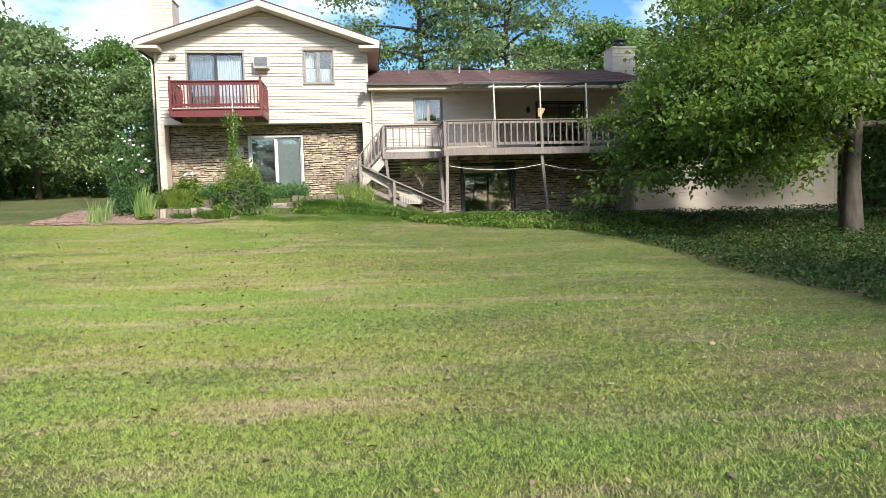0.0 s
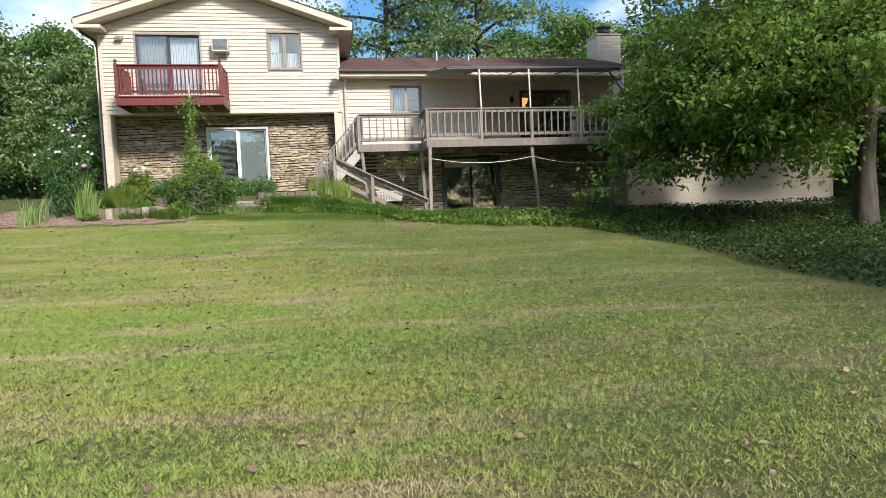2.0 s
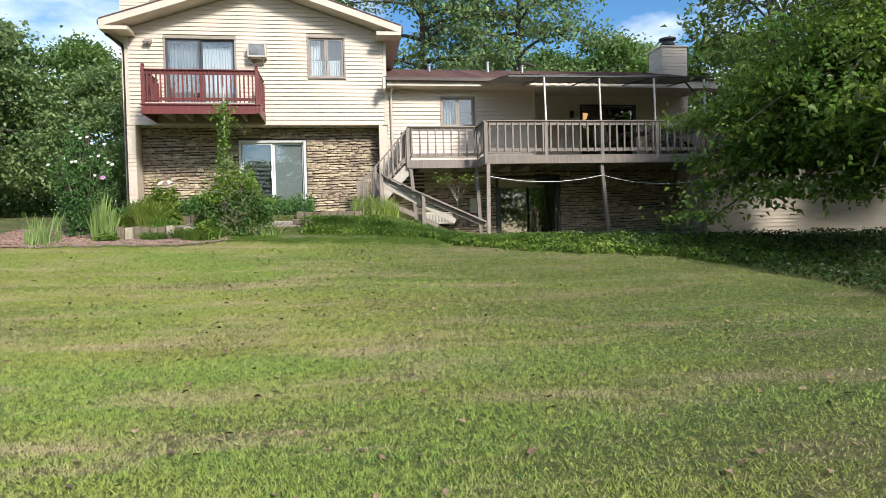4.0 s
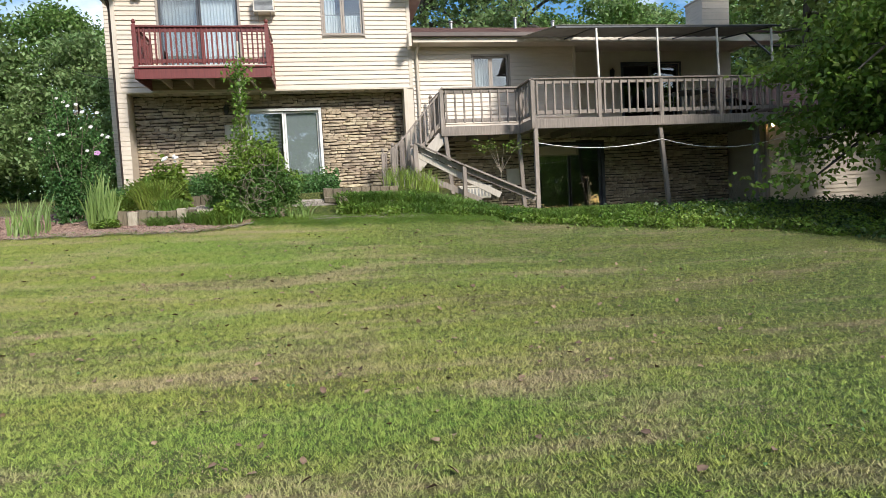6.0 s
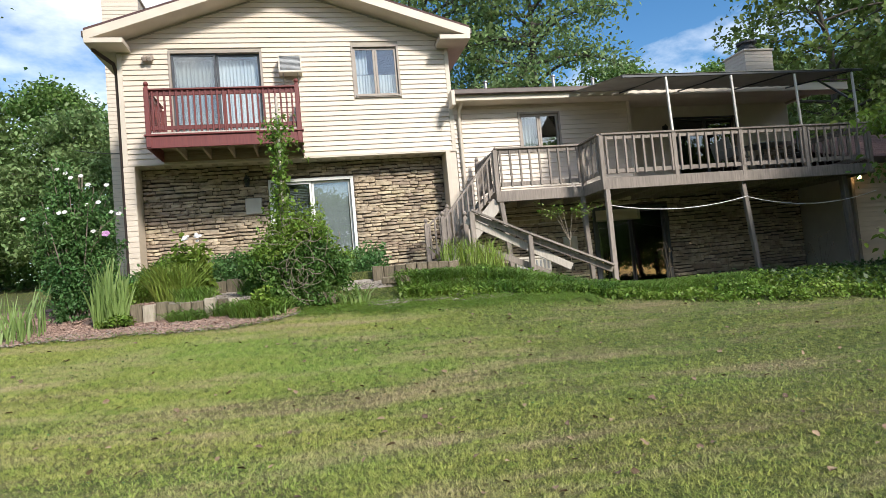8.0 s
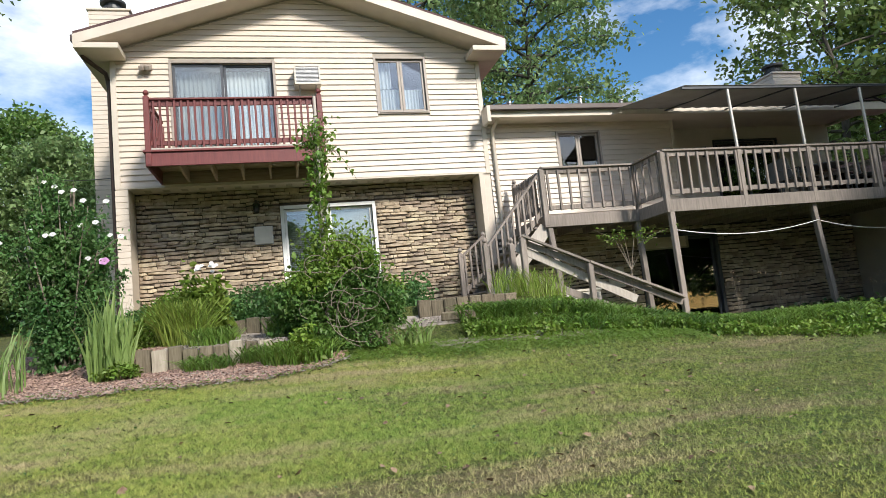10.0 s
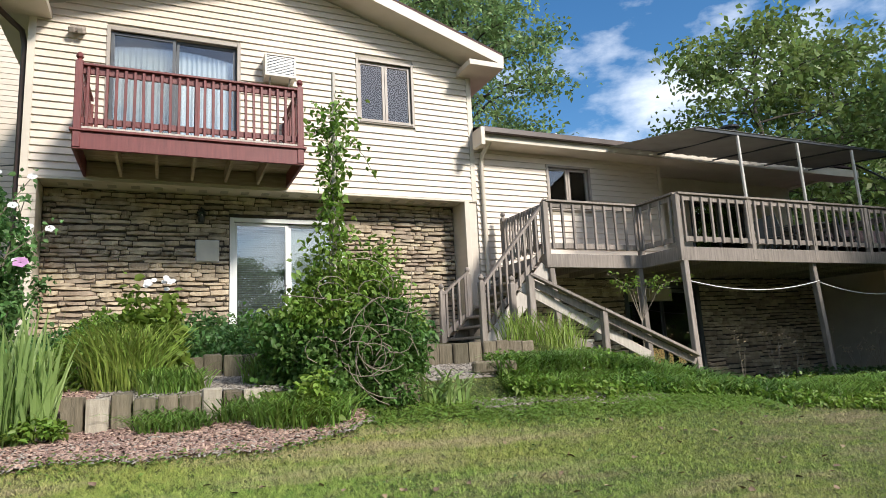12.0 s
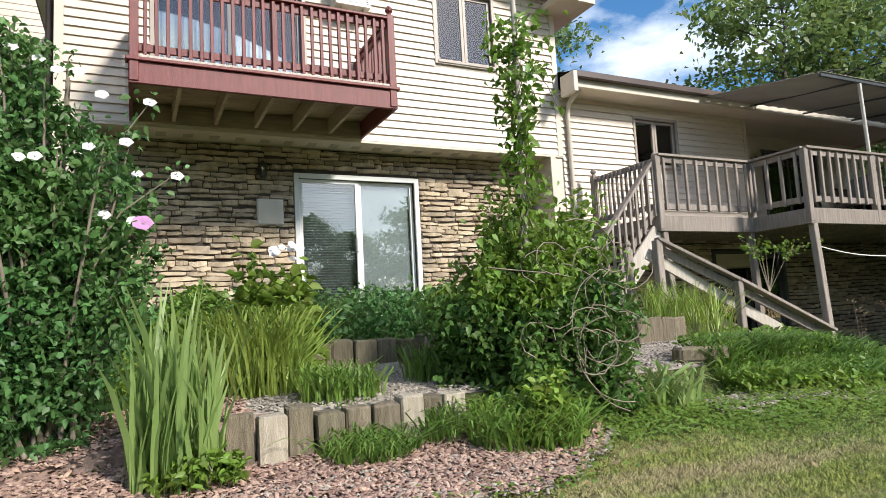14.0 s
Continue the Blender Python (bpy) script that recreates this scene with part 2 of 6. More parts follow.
def add_box(bm, x0, x1, y0, y1, z0, z1, m=None):
    vs = [bm.verts.new(m @ Vector(p) if m else p) for p in ((x0, y0, z0), (x1, y0, z0), (x1, y1, z0), (x0, y1, z0), (x0, y0, z1), (x1, y0, z1), (x1, y1, z1), (x0, y1, z1))]
    for f in ((3, 2, 1, 0), (4, 5, 6, 7), (0, 1, 5, 4), (1, 2, 6, 5), (2, 3, 7, 6), (3, 0, 4, 7)):
        bm.faces.new([vs[i] for i in f])
    return vs


def box(x0, x1, y0, y1, z0, z1, bevel=0.0):
    bm = bmesh.new()
    add_box(bm, min(x0, x1), max(x0, x1), min(y0, y1), max(y0, y1), min(z0, z1), max(z0, z1))
    if bevel:
        bmesh.ops.bevel(bm, geom=bm.edges[:], offset=bevel, segments=1, affect="EDGES")
    return bm


def beam(p, q, w, h, bevel=0.004):
    """A straight member from p to q, w wide sideways and h deep."""
    p, q = Vector(p), Vector(q)
    d = (q - p)
    bm = box(-w / 2, w / 2, -h / 2, h / 2, 0, d.length, bevel)
    up = Vector((0, 0, 1)) if abs(d.normalized().z) < 0.95 else Vector((0, 1, 0))
    z = d.normalized()
    x = up.cross(z).normalized()
    y = z.cross(x)
    m = Matrix((x, y, z)).transposed().to_4x4()
    bm.transform(Matrix.Translation(p) @ m)
    return bm


def tube(points, radii, sides=7):
    """A tapered tube along points; returns arrays of verts and quads."""
    pts = [Vector(p) for p in points]
    verts, faces = [], []
    for i, p in enumerate(pts):
        d = (pts[min(i + 1, len(pts) - 1)] - pts[max(i - 1, 0)]).normalized()
        a = d.orthogonal().normalized() if abs(d.z) > 0.9 else d.cross(Vector((0, 0, 1))).normalized()
        if abs(d.z) > 0.9:
            a = (Vector((1, 0, 0)) - d * d.x).normalized()
        b = d.cross(a)
        for k in range(sides):
            t = 2 * math.pi * k / sides
            verts.append(p + (a * math.cos(t) + b * math.sin(t)) * radii[i])
    for i in range(len(pts) - 1):
        for k in range(sides):
            k2 = (k + 1) % sides
            faces.append((i * sides + k, i * sides + k2, (i + 1) * sides + k2, (i + 1) * sides + k))
    return verts, faces


def tubes_mesh(name, list_of, mat, sides=7):
    vs, fs = [], []
    for pts, radii in list_of:
        v, f = tube(pts, radii, sides)
        fs += [[i + len(vs) for i in q] for q in f]
        vs += v
    return fast_mesh(name, [tuple(v) for v in vs], fs, mat)


def lathe(profile, sides=16):
    bm = bmesh.new()
    rings = [[bm.verts.new((r * math.cos(2 * math.pi * k / sides), r * math.sin(2 * math.pi * k / sides), z)) for k in range(sides)] for r, z in profile]
    for a, b in zip(rings, rings[1:]):
        for k in range(sides):
            bm.faces.new((a[k], a[(k + 1) % sides], b[(k + 1) % sides], b[k]))
    bm.faces.new(list(reversed(rings[0])))
    bm.faces.new(rings[-1])
    return bm


def wall_cells(x0, x1, z0, z1, y0, y1, holes):
    """A wall slab along x with holes (x0, x1, z0, z1) cut through it."""
    bm = bmesh.new()
    xs = sorted({x0, x1, *[h[0] for h in holes], *[h[1] for h in holes]})
    for a, b in zip(xs, xs[1:]):
        spans, z = [], z0
        for h in sorted((h for h in holes if h[0] < b - 1e-6 and h[1] > a + 1e-6), key=lambda h: h[2]):
            spans.append((z, h[2]))
            z = h[3]
        spans.append((z, z1))
        for s, e in spans:
            if e - s > 1e-4:
                add_box(bm, a, b, y0, y1, s, e)
    return bm


def siding(parent, xa, xb, z0, z1, y, holes, slope=None, step=0.112):
    """Lapped boards on the plane y; slope(z) gives the x limits where the top is a gable."""
    rows = int(math.ceil((z1 - z0) / step))
    for i in range(rows):
        lo, hi = z0 + i * step, min(z0 + (i + 1) * step, z1)
        cuts = [(h[0], h[1]) for h in holes if h[2] < hi - 0.01 and h[3] > lo + 0.01]
        x = xa
        runs = []
        for c, d in sorted(cuts):
            if c > x:
                runs.append((x, c))
            x = max(x, d)
        if x < xb:
            runs.append((x, xb))
        for a, b in runs:
            la, lb, ha, hb = a, b, a, b
            if slope:
                (l0, l1), (h0, h1) = slope(lo), slope(hi)
                la, lb, ha, hb = max(a, l0), min(b, l1), max(a, h0), min(b, h1)
                if la >= lb or ha >= hb:
                    continue
            bm = bmesh.new()
            p = [(la, y - 0.030, lo), (lb, y - 0.030, lo), (lb, y - 0.028, lo + 0.014), (la, y - 0.028, lo + 0.014),
                 (ha, y - 0.005, hi), (hb, y - 0.005, hi), (la, y, lo), (lb, y, lo), (ha, y, hi), (hb, y, hi)]
            v = [bm.verts.new(q) for q in p]
            for f in ((0, 1, 2, 3), (3, 2, 5, 4), (6, 7, 1, 0), (0, 3, 4, 8, 6), (1, 7, 9, 5, 2), (4, 5, 9, 8)):
                bm.faces.new([v[k] for k in f])
            part("siding_board", bm, SIDING, parent)


def smooth(a, b, x):
    t = np.clip((x - a) / (b - a), 0, 1)
    return t * t * (3 - 2 * t)


def ground_z(x, y):
    """Height of the ground: a lawn that rises to a terraced bank before the house."""
    x, y = np.asarray(x, dtype=float), np.asarray(y, dtype=float)
    front = np.interp(y, (-60, -10, 0, 4, 6.3, 8.5, 12, 15, 17.5, 18.2), (-1.3, 0.65, 0.96, 0.88, 0.94, 1.12, 1.31, 1.66, 2.25, 2.40))
    mid = np.interp(y, (18.2, 18.44, 18.52, 19.98, 20.06, 23.6, 30, 60, 140), (2.40, 2.44, 2.63, 2.72, 2.93, 3.08, 3.3, 5.0, 9.0))
    right = np.interp(y, (18.2, 19.6, 24, 30, 60, 140), (2.16, 2.06, 1.95, 2.2, 4.4, 8.5))
    left = np.interp(y, (18.2, 22, 26, 34, 60, 140), (2.42, 2.92, 3.15, 3.55, 5.2, 9.0))
    w_left = 1 - smooth(-7.2, -6.0, x)
    w_right = smooth(-1.8 + 0.35 * (y - 18), 1.6 + 0.35 * (y - 18), x)
    back = mid * (1 - w_left) * (1 - w_right) + left * w_left + right * w_right
    z = np.where(y < 18.2, front - 0.24 * w_right * smooth(13, 18.2, y) + 0.02 * w_left * smooth(13, 18.2, y), back)
    z = z - 0.035 * np.clip(x - 4, 0, 14) * smooth(2, 10, y) * (1 - smooth(19, 21, y))
    return z + 0.025 * np.sin(x * 1.1 + 0.6 * y) * np.sin(y * 0.9 + 1.3) * (y < 18)


def bed_front(x):
    """The lawn's edge along the mulch bed."""
    x = np.asarray(x, dtype=float)
    return np.interp(x, (-9.2, -7, -6.6, -6, -5.4, -4.9, -4.4, -4.1, -3.8), (17.95, 17.72, 17.66, 17.63, 17.54, 17.48, 17.62, 17.8, 18.2)) + 0.03 * np.sin(x * 7.1) + 0.02 * np.sin(x * 17.3)


def bank_front(x):
    """The lawn's edge along the planted bank, from the timbers round to the shaded bed."""
    x = np.asarray(x, dtype=float)
    return np.interp(x, (-3.8, -2.8, -1.2, 0.2, 2.0, 3.6, 4.9, 5.9, 6.1, 6.4), (18.3, 18.15, 18.0, 18.1, 17.4, 16.9, 16.5, 15.7, 13.2, 7.0)) + 0.06 * np.sin(x * 5.3) + 0.04 * np.sin(x * 13.1)


def gz(x, y):
    return float(ground_z(x, y))


# ---------------------------------------------------------------- ground
LAWN = turf_material("mown_grass", (0.095, 0.122, 0.022), (0.26, 0.275, 0.06), (0.33, 0.25, 0.145))
xs = np.concatenate((np.linspace(-150, -14, 40), np.arange(-13.6, 18, 0.16), np.linspace(18.6, 150, 40)))
ys = np.concatenate((np.linspace(-60, -6, 24), np.arange(-5.5, 16, 0.25), np.arange(16, 25, 0.075), np.linspace(25.5, 140, 46)))
gx, gy = np.meshgrid(xs, ys)
gv = np.stack((gx, gy, ground_z(gx, gy)), -1).reshape(-1, 3)
nx, ny = len(xs), len(ys)
ii = (np.arange(ny - 1)[:, None] * nx + np.arange(nx - 1)[None, :]).ravel()
ground = new("ground", fast_mesh("ground", gv, np.stack((ii, ii + 1, ii + nx + 1, ii + nx), -1), LAWN))
ground.data.shade_smooth()
tagged(ground, "mown lawn with worn brown patches rising to the house", "lawn", kind="structure")

# ---------------------------------------------------------------- tall gabled block
FY, RY = 23.05, 23.58
XL, XR = -7.32, -0.22
U_DOOR = (-6.27, -4.44, 5.93, 7.97)
U_WIN = (-2.40, -1.42, 6.95, 8.06)
L_DOOR = (-4.42, -2.66, 3.23, 5.17)
M_WIN = (1.39, 2.34, 5.56, 6.39)
GX, GTOP, GEAVE = -3.78, 9.63, 8.30
PITCH = (GTOP - GEAVE) / 3.96


def rake(z):
    d = (GTOP - 0.28 - z) / PITCH
    return GX - d, GX + d


wall_south = thing("wall_south", "cream lap-sided gable wall with sliding door and window", "house wall", kind="structure")
bm = wall_cells(XL, XR, 5.62, 8.22, FY, FY + 0.15, [U_DOOR, U_WIN])
v = [bm.verts.new(p) for p in ((XL, FY, 8.22), (XR, FY, 8.22), (GX, FY, 9.42), (XL, FY + 0.15, 8.22), (XR, FY + 0.15, 8.22), (GX, FY + 0.15, 9.42))]
for f in ((0, 1, 2), (5, 4, 3), (0, 2, 5, 3), (1, 4, 5, 2)):
    bm.faces.new([v[k] for k in f])
part("sheathing", bm, SHEATH, wall_south)
for x0, x1 in ((XL - 0.01, XL + 0.09), (XR - 0.09, XR + 0.01)):
    part("corner_trim", box(x0, x1, FY - 0.03, FY + 0.02, 5.60, 8.2, 0.004), TRIM, wall_south)
part("skirt_trim", box(XL - 0.01, XR + 0.01, FY - 0.026, FY + 0.02, 5.585, 5.62, 0.003), TRIM, wall_south)

wall_west = thing("wall_west", "cream lap-sided side wall of the tall block", "house wall", kind="structure")
part("sheathing", box(XL, XL + 0.15, FY + 0.15, 33, 2.6, 8.3), SIDING, wall_west)
for i in range(24):
    part("siding_board", box(XL - 0.018, XL, FY + 0.16, 33, 5.62 + i * 0.112, 5.72 + i * 0.112), SIDING, wall_west)
wall_east = thing("wall_east", "cream side wall of the tall block above the low roof", "house wall", kind="structure")
part("sheathing", box(XR - 0.15, XR, FY + 0.15, 33, 2.2, 8.3), SIDING, wall_east)
wall_north = thing("wall_north", "plain cream back walls of the house", "house wall", kind="structure")
part("sheathing", box(XL, 8.4, 33, 33.15, 2.0, 8.3), SIDING, wall_north)

# lower storey: ledge stone wall set back under the overhang, with sided cheeks
wall_stone = thing("wall_stone", "tan ledge-stone wall set back under the upper storey", "stone wall", kind="structure")
part("mortar", wall_cells(XL + 0.15, -0.42, 2.7, 5.62, RY, RY + 0.2, [L_DOOR]), MORTAR, wall_stone)
cheeks = thing("wall_cheeks", "cream-sided cheeks at both ends of the stone recess", "house wall", kind="structure")
part("cheek", box(XL, XL + 0.20, FY - 0.01, RY + 0.1, 2.7, 5.60, 0.006), SIDING, cheeks)
part("cheek", box(-0.46, XR, FY, RY + 0.1, 2.6, 5.60, 0.006), SIDING, cheeks)
part("cheek_trim", box(-0.47, -0.37, FY - 0.028, FY + 0.03, 3.7, 5.60, 0.004), TRIM, cheeks)
for i in range(23):
    part("siding_board", box(XL - 0.012, XL + 0.205, FY - 0.03, FY - 0.01, 3.0 + i * 0.112, 3.104 + i * 0.112), SIDING, cheeks)
ceiling = tagged(part("ceiling_overhang", box(XL + 0.2, -0.46, FY + 0.02, RY, 5.60, 5.66), TRIM), "cream vented soffit under the overhang", "soffit", kind="structure")

# floors and rooms behind the glass
for nm, bmx in (("floor_upper", box(XL + 0.15, XR - 0.15, FY + 0.15, 33, 5.66, 5.8)), ("floor_lower", box(XL + 0.15, XR - 0.15, RY + 0.2, 33, 3.0, 3.22)),
                ("wall_inner", box(XL + 0.15, XR - 0.15, 27, 27.1, 3.22, 8.2))):
    tagged(part(nm, bmx, INNER), "dim plain interior surface behind the glass", "interior", kind="structure")

# gable roof
roof = thing("roof_gable", "brown shingled gable roof with cream fascia and soffit", "roof", kind="structure")
OY0, OY1, OX0, OX1 = 22.45, 33.5, -7.76, 0.20
for s, ex in ((-1, OX0), (1, OX1)):
    bm = bmesh.new()
    lo, hi = (ex, GEAVE), (GX, GTOP)
    q = [(lo[0], OY0, lo[1]), (hi[0], OY0, hi[1]), (hi[0], OY1, hi[1]), (lo[0], OY1, lo[1])]
    v = [bm.verts.new(p) for p in q] + [bm.verts.new((p[0], p[1], p[2] - 0.05)) for p in q]
    for f in ((0, 1, 2, 3), (7, 6, 5, 4), (0, 4, 5, 1), (1, 5, 6, 2), (2, 6, 7, 3), (3, 7, 4, 0)):
        bm.faces.new([v[k] for k in f])
    bmesh.ops.recalc_face_normals(bm, faces=bm.faces[:])
    part("roof_slope", bm, SHINGLE, roof)
    # rake fascia on the gable end, soffit behind it, boxed return at the eave
    bm = bmesh.new()
    q = [(ex + 0.005 * s, OY0 - 0.01, GEAVE - 0.055), (GX, OY0 - 0.01, GTOP - 0.055), (GX, OY0 - 0.01, GTOP - 0.24), (ex + 0.005 * s, OY0 - 0.01, GEAVE - 0.24)]
    v = [bm.verts.new(p) for p in q] + [bm.verts.new((p[0], OY0 + 0.03, p[2])) for p in q]
    for f in ((0, 1, 2, 3), (7, 6, 5, 4), (0, 4, 5, 1), (1, 5, 6, 2), (2, 6, 7, 3), (3, 7, 4, 0)):
        bm.faces.new([v[k] for k in f])
    bmesh.ops.recalc_face_normals(bm, faces=bm.faces[:])
    part("fascia", bm, TRIM, roof)
    bm = bmesh.new()
    q = [(ex, OY0 + 0.03, GEAVE - 0.23), (GX, OY0 + 0.03, GTOP - 0.23), (GX, FY, GTOP - 0.23), (ex, FY, GEAVE - 0.23)]
    v = [bm.verts.new(p) for p in q] + [bm.verts.new((p[0], p[1], p[2] + 0.02)) for p in q]
    for f in ((0, 1, 2, 3), (7, 6, 5, 4), (0, 4, 5, 1), (1, 5, 6, 2), (2, 6, 7, 3), (3, 7, 4, 0)):
        bm.faces.new([v[k] for k in f])
    bmesh.ops.recalc_face_normals(bm, faces=bm.faces[:])
    part("soffit", bm, TRIM, roof)
    xi = XL + 0.12 if s < 0 else XR - 0.12
    part("eave_return", box(ex, xi + 0.16 * -s, OY0 - 0.012, FY - 0.03, GEAVE - 0.30, GEAVE - 0.20, 0.004), TRIM, roof)
    part("eave_soffit", box(ex, XL if s < 0 else XR, FY - 0.03, OY1, GEAVE - 0.30, GEAVE - 0.27), TRIM, roof)
    part("eave_gutter", box(ex - 0.06 if s < 0 else ex - 0.03, ex + 0.03 if s < 0 else ex + 0.06, OY0 + 0.05, OY1, GEAVE - 0.16, GEAVE - 0.03, 0.01), GUTTER, roof)


def downspout(points, mat, label):
    ob = part("downspout", tubes_mesh("downspout", [(points, [0.042] * len(points))], mat, 6), mat)
    return tagged(ob, label, "downspout")


downspout([(-7.74, 22.7, 8.14), (-7.70, 22.8, 7.98), (-7.42, 23.12, 7.80), (-7.39, 23.2, 7.6), (-7.39, 23.2, 3.0)], GUTTER, "dark brown downspout at the corner of the gable wall")
downspout([(-0.02, 22.6, 6.84), (-0.04, 22.62, 6.68), (-0.10, 22.93, 6.48), (-0.10, 22.98, 6.3), (-0.08, 22.98, 3.3)], TRIM, "beige downspout beside the low wing wall")


# ---------------------------------------------------------------- windows and doors
def window(name, o, y, label, frame_mat, inner, sashes, trim_mat, trim_w=0.06, kind="window"):
    x0, x1, z0, z1 = o
    ob = thing(name, label, kind, kind="structure")
    for a, b, c, d in ((x0 - trim_w, x0, z0 - trim_w, z1 + trim_w), (x1, x1 + trim_w, z0 - trim_w, z1 + trim_w), (x0, x1, z1, z1 + trim_w), (x0, x1, z0 - trim_w, z0)):
        part("casing", box(a, b, y - 0.035, y + 0.02, c, d, 0.004), trim_mat, ob)
    n = len(sashes)
    w = (x1 - x0) / n
    for i, smat in enumerate(sashes):
        a, b = x0 + i * w, x0 + (i + 1) * w
        fy = y + 0.02 + (0.035 if (i % 2 and inner == "slide") else 0)
        st = 0.05
        sash = part("sash", wall_cells(a + 0.004, b - 0.004, z0 + 0.004, z1 - 0.004, fy, fy + 0.045, [(a + st, b - st, z0 + st, z1 - st)]), smat, ob)
        pane = part("pane", box(a + st - 0.005, b - st + 0.005, fy + 0.018, fy + 0.026, z0 + st - 0.005, z1 - st + 0.005), GLASS, sash)
        pane.visible_shadow = False
    part("window_sill", box(x0, x1, y - 0.05, y + 0.06, z0 - 0.03, z0 + 0.006, 0.004), trim_mat, ob)
    return ob


def curtain(name, x0, x1, z0, z1, y, label, mat, folds=14, depth=0.035, category="curtain"):
    n = folds * 6
    vs, fs = [], []
    for i in range(n + 1):
        x = x0 + (x1 - x0) * i / n
        for z, k in ((z0, 1.0), (z1, 0.6)):
            vs.append((x, y + depth * k * math.sin(i * 2 * math.pi / 6) + 0.01 * math.sin(i * 1.3), z))
    fs = [(2 * i, 2 * i + 2, 2 * i + 3, 2 * i + 1) for i in range(n)]
    ob = part(name, fast_mesh(name, vs, fs, mat), mat)
    ob.data.shade_smooth()
    return tagged(ob, label, category)


window("door_1", U_DOOR, FY, "dark-framed glass sliding door opening onto the balcony", DARK, "slide", (DARK, DARK), FRAME, 0.055, "sliding door")
curtain("curtain", -6.22, -5.40, 5.95, 7.9, 23.32, "grey-blue sheer curtain drawn behind the glass", BLIND, 10)
curtain("curtain", -5.38, -4.46, 5.95, 7.9, 23.30, "white sheer curtain hanging in folds behind glass", CURTAIN, 12)
window("window_1", U_WIN, FY, "taupe-framed two-sash window with short curtains", FRAME, "", (FRAME, FRAME), FRAME, 0.05)
curtain("cafe_curtain", -2.38, -1.92, 6.98, 7.48, 23.24, "short white cafe curtain behind the window", CURTAIN, 7)
curtain("cafe_curtain", -1.86, -1.40, 6.98, 7.48, 23.24, "short white cafe curtain behind the window", CURTAIN, 7)
curtain("curtain", -2.38, -2.08, 7.5, 8.08, 23.26, "pale curtain drawn aside behind the window", CURTAIN, 4)
patio_door = window("door_2", L_DOOR, RY, "white-framed glass patio door in the stone wall", WHITE, "slide", (WHITE, WHITE), WHITE, 0.07, "sliding door")
tagged(part("door_screen", box(-3.52, -2.72, RY + 0.115, RY + 0.12, 3.34, 5.17), BLIND), "grey insect screen behind the fixed door panel", "screen")
blind = thing("vertical_blind", "pale slatted blind half closed behind the patio door", "blind", at=(0, 0, 0))
for i in range(48):
    part("slat", box(-4.38, -3.60, RY + 0.15, RY + 0.168, 3.34 + i * 0.038, 3.352 + i * 0.038), BLIND, blind)
part("door_handle", box(-3.60, -3.56, RY - 0.03, RY + 0.03, 4.12, 4.34, 0.008), WHITE, patio_door, "white pull handle")
curtain("curtain", 1.44, 1.84, 5.6, 6.36, 23.26, "grey curtain drawn behind the window sash", BLIND, 5)
window("window_2", M_WIN, FY, "taupe-framed two-sash window of the low wing", FRAME, "", (FRAME, FRAME), FRAME, 0.05)

# ---------------------------------------------------------------- low wing
LX, LX2 = 4.22, 9.6
wall_wing = thing("wall_wing", "cream lap-sided wall of the low wing", "house wall", kind="structure")
part("sheathing", wall_cells(XR, LX, 3.72, 6.74, FY, FY + 0.15, [M_WIN]), SHEATH, wall_wing)
part("corner_trim", box(LX - 0.08, LX + 0.01, FY - 0.03, FY + 0.02, 4.3, 6.70, 0.004), TRIM, wall_wing)
P_DOOR = (6.1, 7.9, 4.5, 6.5)
wall_porch = thing("wall_porch", "shaded beige porch wall behind the deck", "house wall", kind="structure", at=(0, 0, -0.12))
part("sheathing", wall_cells(LX, LX2, 4.3, 6.86, 24.1, 24.25, [P_DOOR]), TRIM, wall_porch)
part("return_wall", box(LX - 0.1, LX + 0.0, FY + 0.15, 24.1, 4.3, 6.86), TRIM, wall_porch)
part("end_wall", box(LX2 - 0.15, LX2, 24.25, 33, 2.2, 6.9), SIDING, wall_porch)
porch_door = window("door_3", P_DOOR, 24.1, "dark glass sliding door of the porch", DARK, "slide", (DARK, DARK), DARK, 0.05, "sliding door")
porch_door.location = (0, 0, -0.12)
tagged(part("floor_wing", box(XR, LX2 - 0.15, 24.25, 33, 4.15, 4.32), INNER), "dim floor inside the low wing", "floor", kind="structure")
tagged(part("floor_porch", box(LX, LX2, FY + 0.0, 24.1, 4.2, 4.36), GREYWOOD), "grey porch floor behind the deck", "floor", kind="structure")
tagged(part("wall_wing_inner", box(XR, LX2 - 0.15, 27.4, 27.5, 4.5, 6.74), INNER), "dim inner wall of the low wing", "interior", kind="structure")
tagged(part("ceiling_wing", box(XR, LX2, FY + 0.15, 33, 6.74, 6.80), TRIM), "plain flat ceiling of the wing and porch", "ceiling", kind="structure")
wall_base = thing("wall_base", "dark ledge-stone basement wall under the deck", "stone wall", kind="structure")
B_DOOR = (3.0, 4.9, 2.0, 4.0)
part("mortar", wall_cells(XR, 8.7, 1.8, 4.2, FY - 0.02, FY + 0.2, [B_DOOR]), MORTAR, wall_base)
part("wall_strip", box(XR, 0.8, FY - 0.012, FY + 0.02, 3.62, 3.75), SHEATH, wall_base)

roof_low = thing("roof_low", "reddish-brown shingled low roof over the wing", "roof", kind="structure", at=(0, 0, -0.12))
